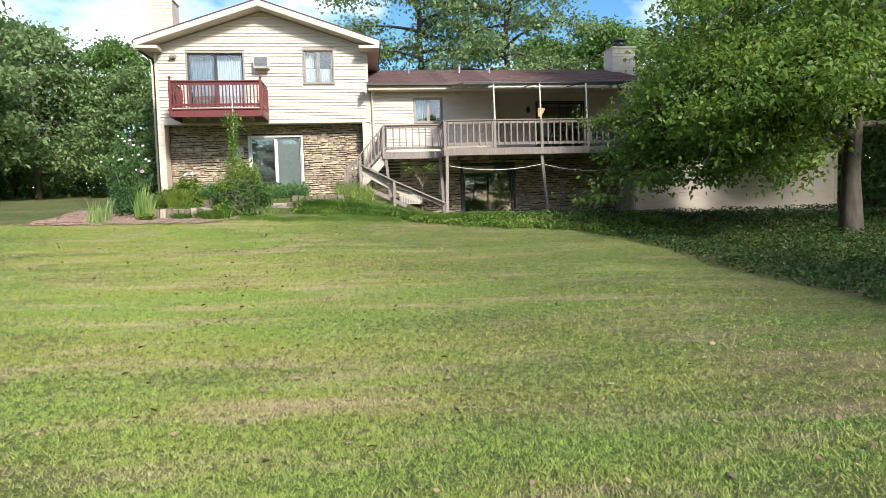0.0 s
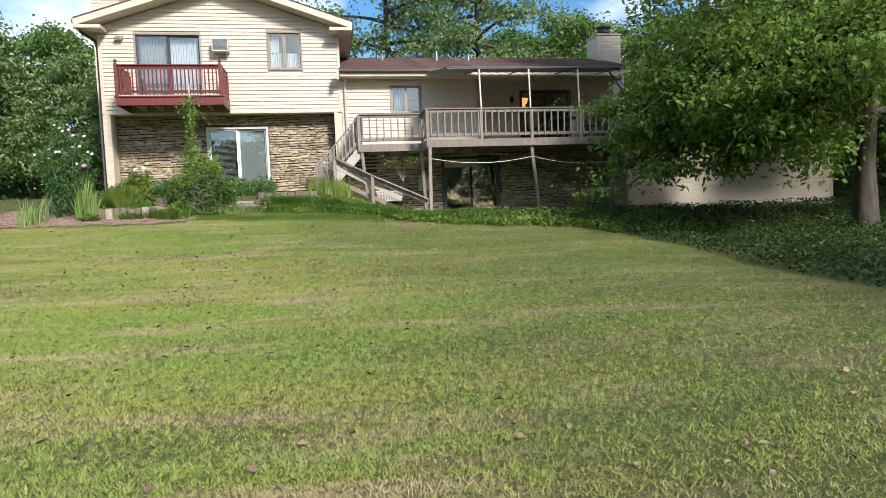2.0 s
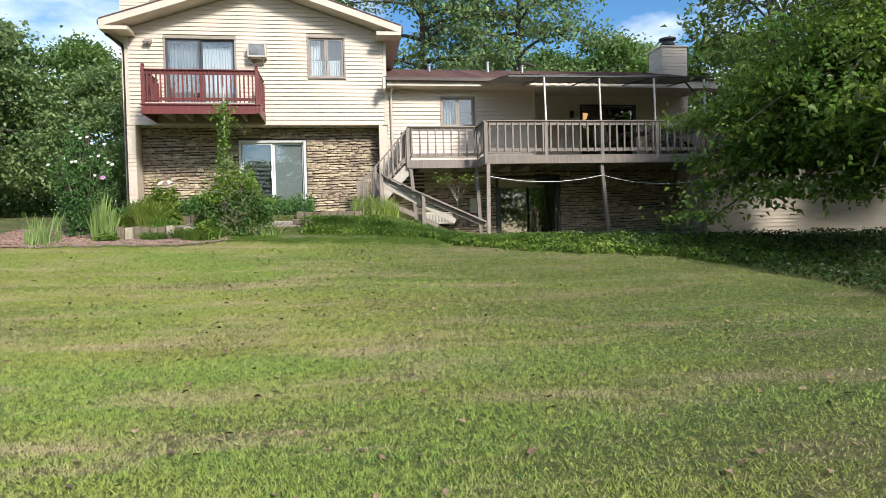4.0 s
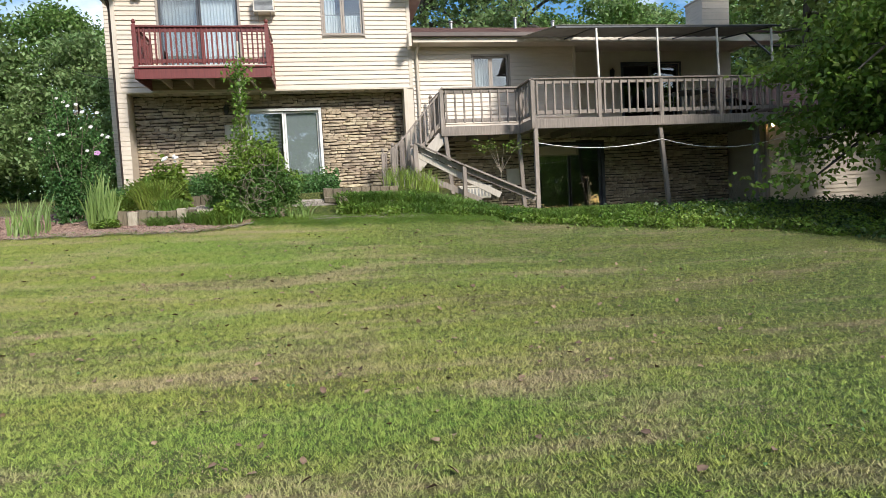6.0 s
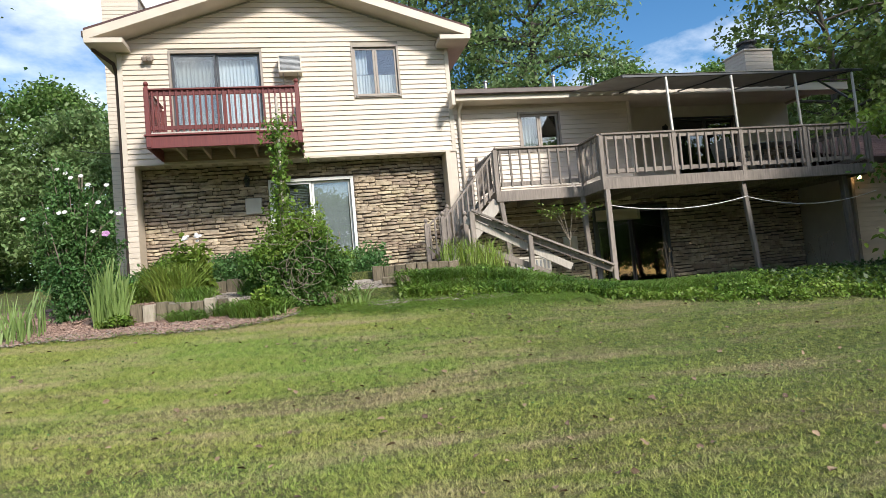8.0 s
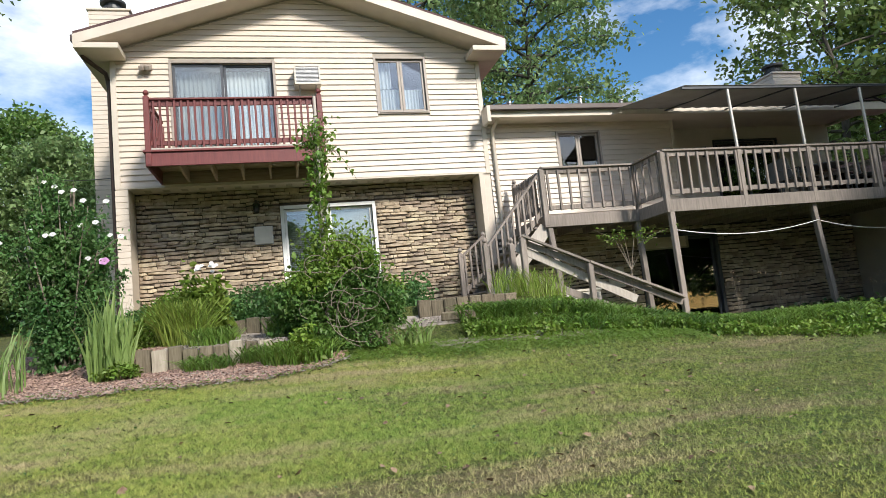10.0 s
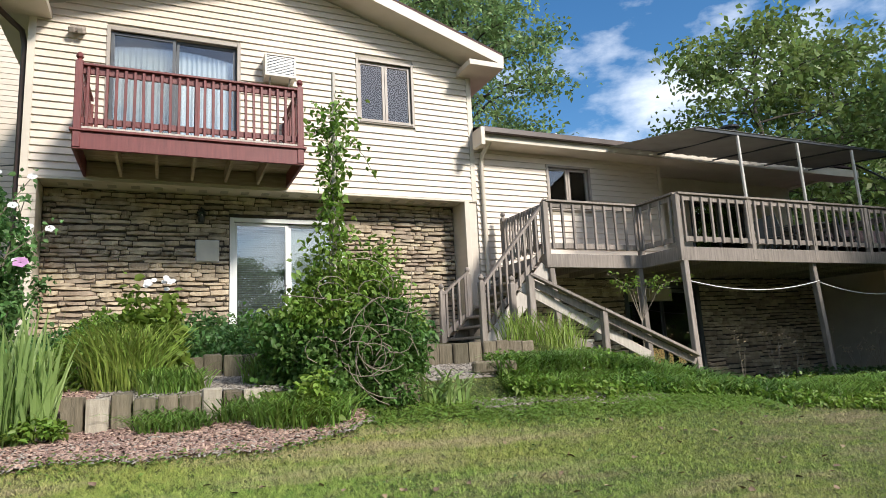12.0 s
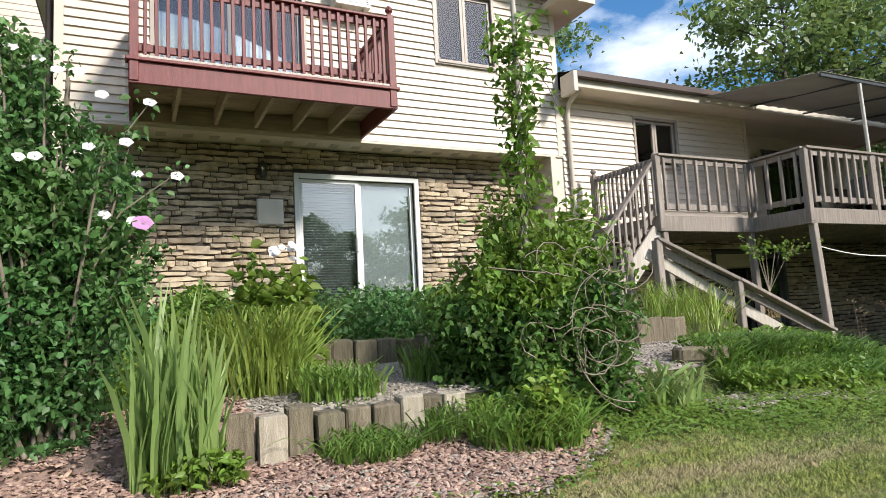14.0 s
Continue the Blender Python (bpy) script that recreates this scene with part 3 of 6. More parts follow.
# courses of shingle, each a step above the next
EZ, EY, TZ, TY = 6.98, 22.52, 8.36, 27.0
for i in range(24):
    a, b = i / 24, (i + 1) / 24
    bm = bmesh.new()
    y0, y1, z0, z1 = EY + (TY - EY) * a, EY + (TY - EY) * b, EZ + (TZ - EZ) * a, EZ + (TZ - EZ) * b
    nseg = 26
    for k in range(nseg):
        x0 = XR + (LX2 + 0.5 - XR) * k / nseg
        x1 = XR + (LX2 + 0.5 - XR) * (k + 1) / nseg - 0.006
        lift = 0.012 + 0.006 * random.random()
        v = [bm.verts.new(p) for p in ((x0, y0, z0 + lift), (x1, y0, z0 + lift), (x1, y1, z1 + 0.004), (x0, y1, z1 + 0.004), (x0, y0, z0 - 0.02), (x1, y0, z0 - 0.02))]
        bm.faces.new([v[0], v[1], v[2], v[3]])
        bm.faces.new([v[4], v[5], v[1], v[0]])
    part("shingle_course", bm, SHINGLE, roof_low)
bm = bmesh.new()
q = [(XR, EY, EZ - 0.03), (LX2 + 0.5, EY, EZ - 0.03), (LX2 + 0.5, TY, TZ - 0.03), (XR, TY, TZ - 0.03), (XR, 33.5, 6.8), (LX2 + 0.5, 33.5, 6.8)]
v = [bm.verts.new(p) for p in q]
bm.faces.new([v[k] for k in (0, 1, 2, 3)])
bm.faces.new([v[k] for k in (3, 2, 5, 4)])
part("roof_deck", bm, SHINGLE, roof_low)
part("fascia", box(XR - 0.02, LX2 + 0.5, 22.55, 22.6, 6.74, 6.93, 0.004), TRIM, roof_low)
part("soffit", box(XR - 0.02, LX2 + 0.5, 22.6, FY, 6.745, 6.77), TRIM, roof_low)
part("gable_end", box(LX2 - 0.05, LX2 + 0.05, FY, 33, 6.8, 7.0), TRIM, roof_low)
gutter = thing("gutter", "dark brown eaves gutter along the low roof", "gutter", at=(0, 0, -0.12))
part("trough", box(XR - 0.12, 4.0, 22.44, 22.55, 6.86, 6.97, 0.012), GUTTER, gutter)
part("end_cap", box(XR - 0.14, XR - 0.06, 22.43, 22.78, 6.62, 6.95, 0.006), TRIM, gutter)
for x, h in ((1.4, 0.2), (3.4, 0.32), (4.6, 0.22)):
    ob = part("roof_vent", lathe([(0.05, 0), (0.05, h), (0.07, h + 0.02), (0.07, h + 0.05), (0.0, h + 0.06)], 10), METAL)
    ob.location = (x, 25.6, 7.78)
    tagged(ob, "small grey vent pipe on the shingled roof", "roof vent", "roof vents")


def chimney(x, y, z0, z1, w, label):
    ob = thing("chimney", label, "chimney")
    part("stack", box(x - w / 2 + 0.01, x + w / 2 - 0.01, y - w / 2 + 0.01, y + w / 2 - 0.01, z0, z1), SHEATH, ob)
    n = int((z1 - z0) / 0.115)
    for i in range(n):
        part("siding_board", box(x - w / 2 - 0.01, x + w / 2 + 0.01, y - w / 2 - 0.01, y + w / 2 + 0.01, z1 - (i + 1) * 0.115 + 0.012, z1 - i * 0.115), SIDING, ob)
    part("cap", box(x - w / 2 - 0.05, x + w / 2 + 0.05, y - w / 2 - 0.05, y + w / 2 + 0.05, z1, z1 + 0.06, 0.01), TRIM, ob)
    flue = part("flue", lathe([(0.20, 0), (0.20, 0.12), (0.26, 0.14), (0.26, 0.2), (0.2, 0.22), (0.2, 0.3), (0.3, 0.32), (0.3, 0.38), (0.0, 0.42)], 18), BLACK, ob)
    flue.location = (x, y, z1 + 0.06)
    return ob


chimney(-8.2, 27.4, 3.0, 11.0, 0.9, "cream lap-sided chimney with a black flue cap")
chimney(10.3, 26.3, 2.0, 8.85, 0.95, "cream lap-sided chimney beyond the low roof")

# ---------------------------------------------------------------- garage wing
wall_garage = thing("wall_garage", "cream lap-sided garage wall on a concrete base", "garage wall", kind="structure", at=(0, 0, -0.17))
part("sheathing", box(8.76, 16.4, 21.5, 27.5, 2.3, 4.66), SHEATH, wall_garage)
CONCRETE = material("concrete", (0.26, 0.25, 0.23), (0.36, 0.345, 0.32), 0.9, 5, 0.3, stain=(0.15, 0.15, 0.13))
part("foundation", box(8.72, 16.44, 21.47, 27.5, 1.2, 2.3), CONCRETE, wall_garage)
part("corner_trim", box(8.74, 8.84, 21.47, 21.52, 2.3, 4.66, 0.004), TRIM, wall_garage)
part("corner_trim", box(16.32, 16.42, 21.47, 21.52, 2.3, 4.66, 0.004), TRIM, wall_garage)
siding(wall_garage, 8.84, 16.32, 2.3, 4.66, 21.5, [])
roof_garage = thing("roof_garage", "dark shingled low roof over the garage", "roof", kind="structure", at=(0, 0, -0.17))
for i in range(12):
    a, b = i / 12, (i + 1) / 12
    bm = bmesh.new()
    y0, y1, z0, z1 = 21.0 + 3.5 * a, 21.0 + 3.5 * b, 4.74 + 1.2 * a, 4.74 + 1.2 * b
    add_box(bm, 8.45, 16.8, y0, y1 + 0.01, z0 - 0.02, z0 + 0.02)
    for vv in bm.verts:
        if vv.co.y > y0 + 0.01:
            vv.co.z += z1 - z0
    part("shingle_course", bm, SHINGLE, roof_garage)
part("back_slope", beam((12.6, 24.5, 5.92), (12.6, 28, 4.75), 8.35, 0.05, 0), SHINGLE, roof_garage)
part("fascia", box(8.45, 16.8, 20.98, 21.02, 4.6, 4.73), GUTTER, roof_garage)
part("soffit", box(8.45, 16.8, 21.02, 21.5, 4.62, 4.65), TRIM, roof_garage)


# ---------------------------------------------------------------- balcony
def finial_post(parent, x, y, z0, z1, w, mat, name="post"):
    post = part(name, box(x - w / 2, x + w / 2, y - w / 2, y + w / 2, z0, z1, 0.006), mat, parent)
    cap = part("finial", lathe([(w * 0.42, 0), (w * 0.36, 0.015), (w * 0.28, 0.03), (w * 0.5, 0.055), (w * 0.52, 0.075), (w * 0.36, 0.105), (0.01, 0.125)], 10), mat, post)
    cap.location = (x, y, z1)
    return post


def baluster_run(parent, p, q, z_low, z_high, slope, n, mat, w=0.038):
    """Square balusters with chamfered feet between p and q; slope: drop of the run from p to q."""
    bm = box(-w / 2, w / 2, -w / 2, w / 2, 0, z_high - z_low, 0.004)
    me = mesh_of(bm, "baluster", mat)
    for i in range(n):
        t = (i + 0.5) / n
        ob = part("baluster", me, mat, parent)
        ob.location = (p[0] + (q[0] - p[0]) * t, p[1] + (q[1] - p[1]) * t, z_low - slope * t)
        ob.rotation_euler = (random.uniform(-0.008, 0.008), random.uniform(-0.008, 0.008), math.atan2(q[1] - p[1], q[0] - p[0]))


balcony = thing("balcony", "red-stained wooden balcony cantilevered from the gable wall", "balcony")
BX0, BX1, BY = -6.55, -3.64, 21.70
part("rim_joist", box(BX0, BX1, BY, BY + 0.045, 5.64, 5.87, 0.005), REDWOOD, balcony)
part("edge_board", box(BX0 - 0.03, BX1 + 0.03, BY - 0.035, BY + 0.1, 5.87, 5.905, 0.006), REDWOOD, balcony)
part("edge_strip", box(BX0 + 0.1, BX1 - 0.1, BY - 0.02, BY + 0.07, 5.906, 5.935, 0.004), PALEWOOD, balcony, "pale worn edge strip")
for x in (BX0, BX1 - 0.04):
    part("side_joist", box(x, x + 0.04, BY + 0.045, FY - 0.02, 5.64, 5.87, 0.004), REDWOOD, balcony)
for i in range(5):
    x = BX0 + (BX1 - BX0) * (i + 1) / 6
    part("joist", box(x - 0.02, x + 0.02, BY + 0.045, FY - 0.02, 5.66, 5.86), BOUNCE_BROWN, balcony)
for i in range(10):
    y = BY + 0.1 + i * 0.128
    part("floor_board", box(BX0, BX1, y, y + 0.12, 5.872, 5.9, 0.003), BOUNCE_BROWN, balcony)
part("ledger", box(BX0 + 0.04, BX1 - 0.04, FY - 0.065, FY - 0.025, 5.64, 5.86), BOUNCE_BROWN, balcony)
for x in (BX0 + 0.05, BX1 - 0.05):
    finial_post(balcony, x, BY + 0.03, 5.66, 6.82, 0.09, REDWOOD)
    part("wall_post", box(x - 0.045, x + 0.045, FY - 0.11, FY - 0.025, 5.9, 6.72, 0.005), REDWOOD, balcony)
    for z in (5.99, 6.68):
        part("side_rail", box(x - 0.02, x + 0.02, BY + 0.07, FY - 0.1, z, z + 0.075, 0.004), REDWOOD, balcony)
    part("side_cap", box(x - 0.05, x + 0.05, BY + 0.07, FY - 0.1, 6.757, 6.79, 0.005), REDWOOD, balcony)
    baluster_run(balcony, (x, BY + 0.1), (x, FY - 0.12), 5.96, 6.72, 0, 9, REDWOOD)
part("top_rail", box(BX0 + 0.09, BX1 - 0.09, BY + 0.03, BY + 0.065, 6.66, 6.755, 0.004), REDWOOD, balcony)
part("cap_rail", box(BX0 + 0.09, BX1 - 0.09, BY - 0.02, BY + 0.09, 6.757, 6.79, 0.006), REDWOOD, balcony)
part("bottom_rail", box(BX0 + 0.09, BX1 - 0.09, BY + 0.03, BY + 0.065, 5.99, 6.07, 0.004), REDWOOD, balcony)
baluster_run(balcony, (BX0 + 0.1, BY + 0.012), (BX1 - 0.1, BY + 0.012), 5.94, 6.745, 0, 25, REDWOOD, 0.036)
part("middle_post", box(-5.12, -5.05, BY + 0.028, BY + 0.1, 5.9, 6.755, 0.004), REDWOOD, balcony)

# ---------------------------------------------------------------- deck
deck = thing("deck", "weathered grey wooden deck on tall posts", "deck", at=(0, 0, -0.185))
DZ0, DZ1 = 4.34, 4.56
DX0, DX1, DY = 2.12, 8.42, 20.54
LX0, LY = 0.20, 21.46
n = 17
for i in range(n):
    y = DY + (FY - 0.03 - DY) * i / n
    x0 = DX0 if y < LY else LX0
    part("floor_board", box(x0, DX1, y + 0.003, y + (FY - DY) / n - 0.006, DZ1 - 0.03, DZ1, 0.003), GREYWOOD, deck)
for nm, a in (("rim_joist", (DX0, DX1, DY - 0.04, DY, DZ0, DZ1 + 0.004)), ("rim_joist", (LX0, DX0 - 0.04, LY - 0.04, LY, DZ0, DZ1 + 0.004)),
              ("rim_joist", (DX0 - 0.04, DX0, DY - 0.04, LY, DZ0, DZ1 + 0.004)), ("rim_joist", (DX1, DX1 + 0.04, DY - 0.04, FY - 0.03, DZ0, DZ1 + 0.004)),
              ("rim_joist", (LX0 - 0.04, LX0, LY - 0.04, FY - 0.03, DZ0, DZ1 + 0.004))):
    part(nm, box(*a, 0.005), GREYWOOD, deck)
for i in range(14):
    x = 0.55 + i * 0.58
    part("joist", box(x - 0.02, x + 0.02, (LY if x < DX0 else DY) + 0.01, FY - 0.03, DZ0 + 0.02, DZ1 - 0.035), GREYWOOD, deck)


def slant_post(x0, y0, z0, x1, y1, z1, w=0.095):
    part("post", beam((x0, y0, z0), (x1, y1, z1), w, w, 0.008), GREYWOOD, deck)


slant_post(2.10, 20.40, gz(2.2, 20.34) - 0.1, 2.17, 20.55, DZ0 + 0.02)
slant_post(5.52, 20.66, gz(5.5, 20.66) - 0.1, 5.27, 20.63, DZ0 + 0.02)
slant_post(8.1, 20.9, gz(8.1, 20.9) - 0.1, 8.0, 20.9, DZ0 + 0.02, 0.12)
slant_post(2.16, 21.5, gz(2.1, 21.5) - 0.1, 2.06, 21.49, DZ0 + 0.02)
slant_post(0.40, 21.5, gz(0.4, 21.5) - 0.1, 0.26, 21.49, DZ0 + 0.02)
slant_post(8.62, 21.3, gz(8.6, 21.3) - 0.1, 8.6, 21.3, 4.55, 0.09)


def rail_run(p, q, posts, n, finial=False):
    """A level railing on the deck floor from p to q, with posts at the given shares of the run."""
    d = Vector((q[0] - p[0], q[1] - p[1], 0))
    side = Vector((-d.y, d.x, 0)).normalized() * -0.035
    a, b = Vector((p[0], p[1], 0)), Vector((q[0], q[1], 0))
    for t in posts:
        c = a + d * t
        part("rail_post", box(c.x - 0.045, c.x + 0.045, c.y - 0.045, c.y + 0.045, DZ0 + 0.03, 5.43, 0.006), GREYWOOD, deck)
    part("top_rail", beam(a + Vector((0, 0, 5.38)), b + Vector((0, 0, 5.38)), 0.04, 0.085), GREYWOOD, deck)
    part("cap_rail", beam(a + Vector((0, 0, 5.445)), b + Vector((0, 0, 5.445)), 0.13, 0.035), GREYWOOD, deck)
    part("bottom_rail", beam(a + Vector((0, 0, 4.70)), b + Vector((0, 0, 4.70)), 0.04, 0.085), GREYWOOD, deck)
    baluster_run(deck, (a.x + side.x, a.y + side.y), (b.x + side.x, b.y + side.y), 4.64, 5.40, 0, n, GREYWOOD, 0.04)


rail_run((DX0, DY), (DX1, DY), (0, 0.255, 0.5, 0.745, 1), 31)
rail_run((LX0, LY), (DX0, LY), (0, 1), 9)
rail_run((DX0, LY), (DX0, DY), (), 4)
rail_run((DX1, DY), (DX1, 24.0), (1,), 15)

# ---------------------------------------------------------------- stairs from the landing
stairs = thing("deck_stairs", "weathered grey wooden stairs from the deck landing", "stairs")
SX1, FLOOR, N = -1.02, 4.375, 7
rise, run = 0.18, (LX0 - SX1) / N
DROP = 1.27
for i in range(N):
    x, z = LX0 - run * (i + 0.5), FLOOR - rise * (i + 1)
    part("tread", box(x - run / 2 - 0.04, x + run / 2, 21.56, 22.75, z - 0.04, z, 0.006), GREYWOOD, stairs)
def stair_rail(y, xa, xb, za, zb, n):
    """A sloping handrail with its lower rail and balusters."""
    part("hand_rail", beam((xa, y, za), (xb, y, zb), 0.10, 0.04), GREYWOOD, stairs)
    part("lower_rail", beam((xa, y, za - 0.70), (xb, y, zb - 0.70), 0.035, 0.08), GREYWOOD, stairs)
    me = mesh_of(box(-0.018, 0.018, -0.018, 0.018, 0, 0.78, 0.003), "baluster", GREYWOOD)
    for i in range(n):
        t = (i + 0.5) / n
        ob = part("baluster", me, GREYWOOD, stairs)
        ob.location = (xa + (xb - xa) * t, y - 0.035, za - 0.77 + (zb - za) * t)


for y in (21.52, 22.78):
    part("stringer", beam((LX0, y, FLOOR - 0.22), (SX1, y, FLOOR - 0.25 - rise * N), 0.04, 0.26), PALEWOOD if y < 22 else GREYWOOD, stairs)
stair_rail(21.52, LX0, -0.97, 5.21, 3.89, 10)
stair_rail(22.78, -0.62, -1.11, 4.25, 3.86, 4)
finial_post(stairs, -1.0, 21.52, gz(-1.0, 21.6) - 0.15, 3.93, 0.09, GREYWOOD, "newel_post")
finial_post(stairs, -1.12, 22.78, gz(-1.1, 22.7) - 0.15, 3.93, 0.09, GREYWOOD, "newel_post")
finial_post(stairs, -0.61, 22.78, gz(-0.6, 22.7) - 0.15, 4.22, 0.09, GREYWOOD, "newel_post")
finial_post(stairs, 0.24, 21.52, FLOOR - 0.2, 5.19, 0.09, GREYWOOD, "newel_post")
finial_post(stairs, 0.17, 22.78, FLOOR - 0.2, 5.24, 0.09, GREYWOOD, "newel_post")
part("side_rail", box(0.15, 0.19, 21.57, 22.74, 5.13, 5.21, 0.004), GREYWOOD, stairs)
part("side_rail", box(0.15, 0.19, 21.57, 22.74, 4.48, 4.56, 0.004), GREYWOOD, stairs)
baluster_run(stairs, (0.135, 21.58), (0.135, 22.74), 4.44, 5.19, 0, 12, GREYWOOD, 0.034)

# railing down the bank in front of the deck
bank_rail = thing("bank_railing", "weathered three-board railing descending the bank", "railing")
P = [Vector((-0.57, 20.80, 3.96)), Vector((0.46, 20.50, 3.40)), Vector((2.06, 20.36, 2.66))]
for p, w in zip(P[:2], (0.1, 0.09)):
    part("post", box(p.x - w / 2, p.x + w / 2, p.y - w / 2, p.y + w / 2, gz(p.x, p.y) - 0.15, p.z - 0.02, 0.008), GREYWOOD, bank_rail)
finial_post(bank_rail, -0.58, 21.32, gz(-0.58, 21.3) - 0.1, 3.88, 0.09, GREYWOOD)
for a, b in zip(P, P[1:]):
    part("cap_board", beam(a, b, 0.13, 0.04), GREYWOOD, bank_rail)
    o = Vector((0, 0.065, -0.09))
    part("board", beam(a + o, b + o, 0.035, 0.10), GREYWOOD, bank_rail)
for a, b, h, mat in (((-0.66, 20.90, 3.78), (1.28, 20.55, 2.70), 0.14, PALEWOOD), ((-0.62, 20.90, 3.32), (0.84, 20.57, 2.60), 0.12, GREYWOOD)):
    part("board", beam(a, b, 0.035, h), mat, bank_rail)

# ---------------------------------------------------------------- awning over the deck
awning = thing("awning", "grey cloth awning on slim metal posts over the deck", "awning", at=(0, 0, -0.12))
AX = (3.72, 5.23, 6.77, 8.22)
for i, x in enumerate(AX):
    part("awning_post", beam((x + 0.03, DY + 0.02, 5.38), (x, DY + 0.02, 6.52), 0.045, 0.045, 0.006), AWNMETAL, awning)
part("front_tube", beam((2.75, DY + 0.02, 6.545), (8.5, DY + 0.02, 6.58), 0.045, 0.05), DARK, awning)
vs, fs = [], []
NU, NV = 60, 8
for i in range(NU + 1):
    for j in range(NV + 1):
        u, w = i / NU, j / NV
        x = 2.5 + (8.5 - 2.5) * u + 0.3 * (1 - w) * (1 - u)
        sag = 0.05 * abs(math.sin(u * math.pi * 4)) * math.sin(w * math.pi)
        vs.append((x, DY - 0.02 + (22.5 - DY) * w, 6.59 + 0.25 * w - sag + 0.012 * math.sin(i * 2.1) * math.sin(j * 1.7)))
fs = [(i * (NV + 1) + j, (i + 1) * (NV + 1) + j, (i + 1) * (NV + 1) + j + 1, i * (NV + 1) + j + 1) for i in range(NU) for j in range(NV)]
cl = part("cloth", fast_mesh("cloth", vs, fs, CANVAS), CANVAS, awning, "sagging grey awning cloth")
cl.data.shade_smooth()
cl.modifiers.new("thick", "SOLIDIFY").thickness = 0.006
for x in AX:
    part("rafter", beam((x, DY, 6.55), (x, 22.5, 6.79), 0.03, 0.03), DARK, awning)
part("brace", beam((8.22, DY + 0.05, 5.9), (8.22, 21.5, 6.66), 0.04, 0.04), DARK, awning)


# ---------------------------------------------------------------- plants
rng = np.random.default_rng(7)


def foliage(name, low, high, vary=0.32, rough=0.5, translucent=0.42, soft_up=False):
    return material(name, low, high, rough, 0.9, 0, vary=vary, island=True, translucent=translucent, soft_up=soft_up)


MAPLE = foliage("maple_leaf", (0.095, 0.19, 0.034), (0.215, 0.31, 0.052), 0.38, 0.5, 0.55)
ASH = foliage("ash_leaf", (0.147, 0.244, 0.088), (0.274, 0.371, 0.147))
OAK = foliage("oak_leaf", (0.088, 0.186, 0.049), (0.186, 0.293, 0.069))
YELLOWGREEN = foliage("locust_leaf", (0.12, 0.19, 0.05), (0.21, 0.28, 0.08))
SHRUB = foliage("shrub_leaf", (0.069, 0.173, 0.051), (0.146, 0.268, 0.077))
VINE = foliage("vine_leaf", (0.061, 0.148, 0.031), (0.157, 0.270, 0.061))
VINE_TOP = foliage("pale_vine_leaf", (0.12, 0.23, 0.032), (0.24, 0.34, 0.058))
LIME = foliage("lime_leaf", (0.13, 0.21, 0.03), (0.22, 0.30, 0.05))
IRIS = foliage("iris_blade", (0.19, 0.30, 0.09), (0.32, 0.42, 0.14))
LILY = foliage("daylily_blade", (0.20, 0.31, 0.05), (0.36, 0.44, 0.10))
LIRIOPE = foliage("liriope_blade", (0.10, 0.20, 0.042), (0.23, 0.35, 0.065))
TURF = turf_material("turf_blade", (0.20, 0.265, 0.042), (0.38, 0.385, 0.092), (0.46, 0.36, 0.215), True, 0.8)
STRAW = foliage("dry_blade", (0.20, 0.14, 0.075), (0.42, 0.33, 0.21), 0.4, 0.8, 0.15, True)
# ivy green darkened to carry the maple's shade
SHADED_IVY = foliage("shaded_ivy_leaf", (0.03, 0.07, 0.018), (0.07, 0.125, 0.03))
CREEPER = foliage("creeper_leaf", (0.10, 0.19, 0.03), (0.19, 0.29, 0.05), 0.3, 0.6, 0.2, True)
PETAL = material("white_petal", (0.72, 0.70, 0.70), (0.8, 0.79, 0.78), 0.6, 8, 0, translucent=0.3)
PINK = material("mauve_petal", (0.52, 0.24, 0.48), (0.62, 0.34, 0.58), 0.6, 20, 0, translucent=0.3)
DEADLEAF = material("fallen_leaf", (0.16, 0.10, 0.06), (0.30, 0.21, 0.14), 0.8, 30, 0.1, vary=0.5, island=True)
STEM = material("grey_stem", (0.16, 0.13, 0.10), (0.26, 0.22, 0.17), 0.9, 10, 0.2)


def unit(v):
    return v / np.maximum(np.linalg.norm(v, axis=1, keepdims=True), 1e-6)


def leaf_arrays(c, length, width, up=0.7, droop=0.25, lobes=True):
    """Folded leaves at the points c, turned at random."""
    n = len(c)
    nrm = rng.normal(size=(n, 3)) * (1 - up)
    nrm[:, 2] += up
    nrm = unit(nrm)
    d = unit(np.cross(nrm, rng.normal(size=(n, 3))))
    s = np.cross(nrm, d)
    k = rng.uniform(0.65, 1.3, (n, 1))
    L, W = length * k, width * k
    tip = c + d * L - np.array([0, 0, 1]) * droop * L
    if not lobes:
        m = c + d * L * 0.5 + nrm * W * 0.12
        v = np.stack((c, m + s * W * 0.5, tip, m - s * W * 0.5), 1)
        return v.reshape(-1, 3), np.arange(4 * n).reshape(n, 4)
    r1, r2 = c + d * L * 0.30 + s * W * 0.5 + nrm * W * 0.15, c + d * L * 0.68 + s * W * 0.36 + nrm * W * 0.1
    l1, l2 = c + d * L * 0.30 - s * W * 0.5 + nrm * W * 0.15, c + d * L * 0.68 - s * W * 0.36 + nrm * W * 0.1
    v = np.stack((c, r1, r2, tip, l2, l1), 1).reshape(-1, 3)
    i = np.arange(n)[:, None] * 6
    return v, np.concatenate((i + np.array([[0, 1, 2, 3]]), i + np.array([[0, 3, 4, 5]])), 0)


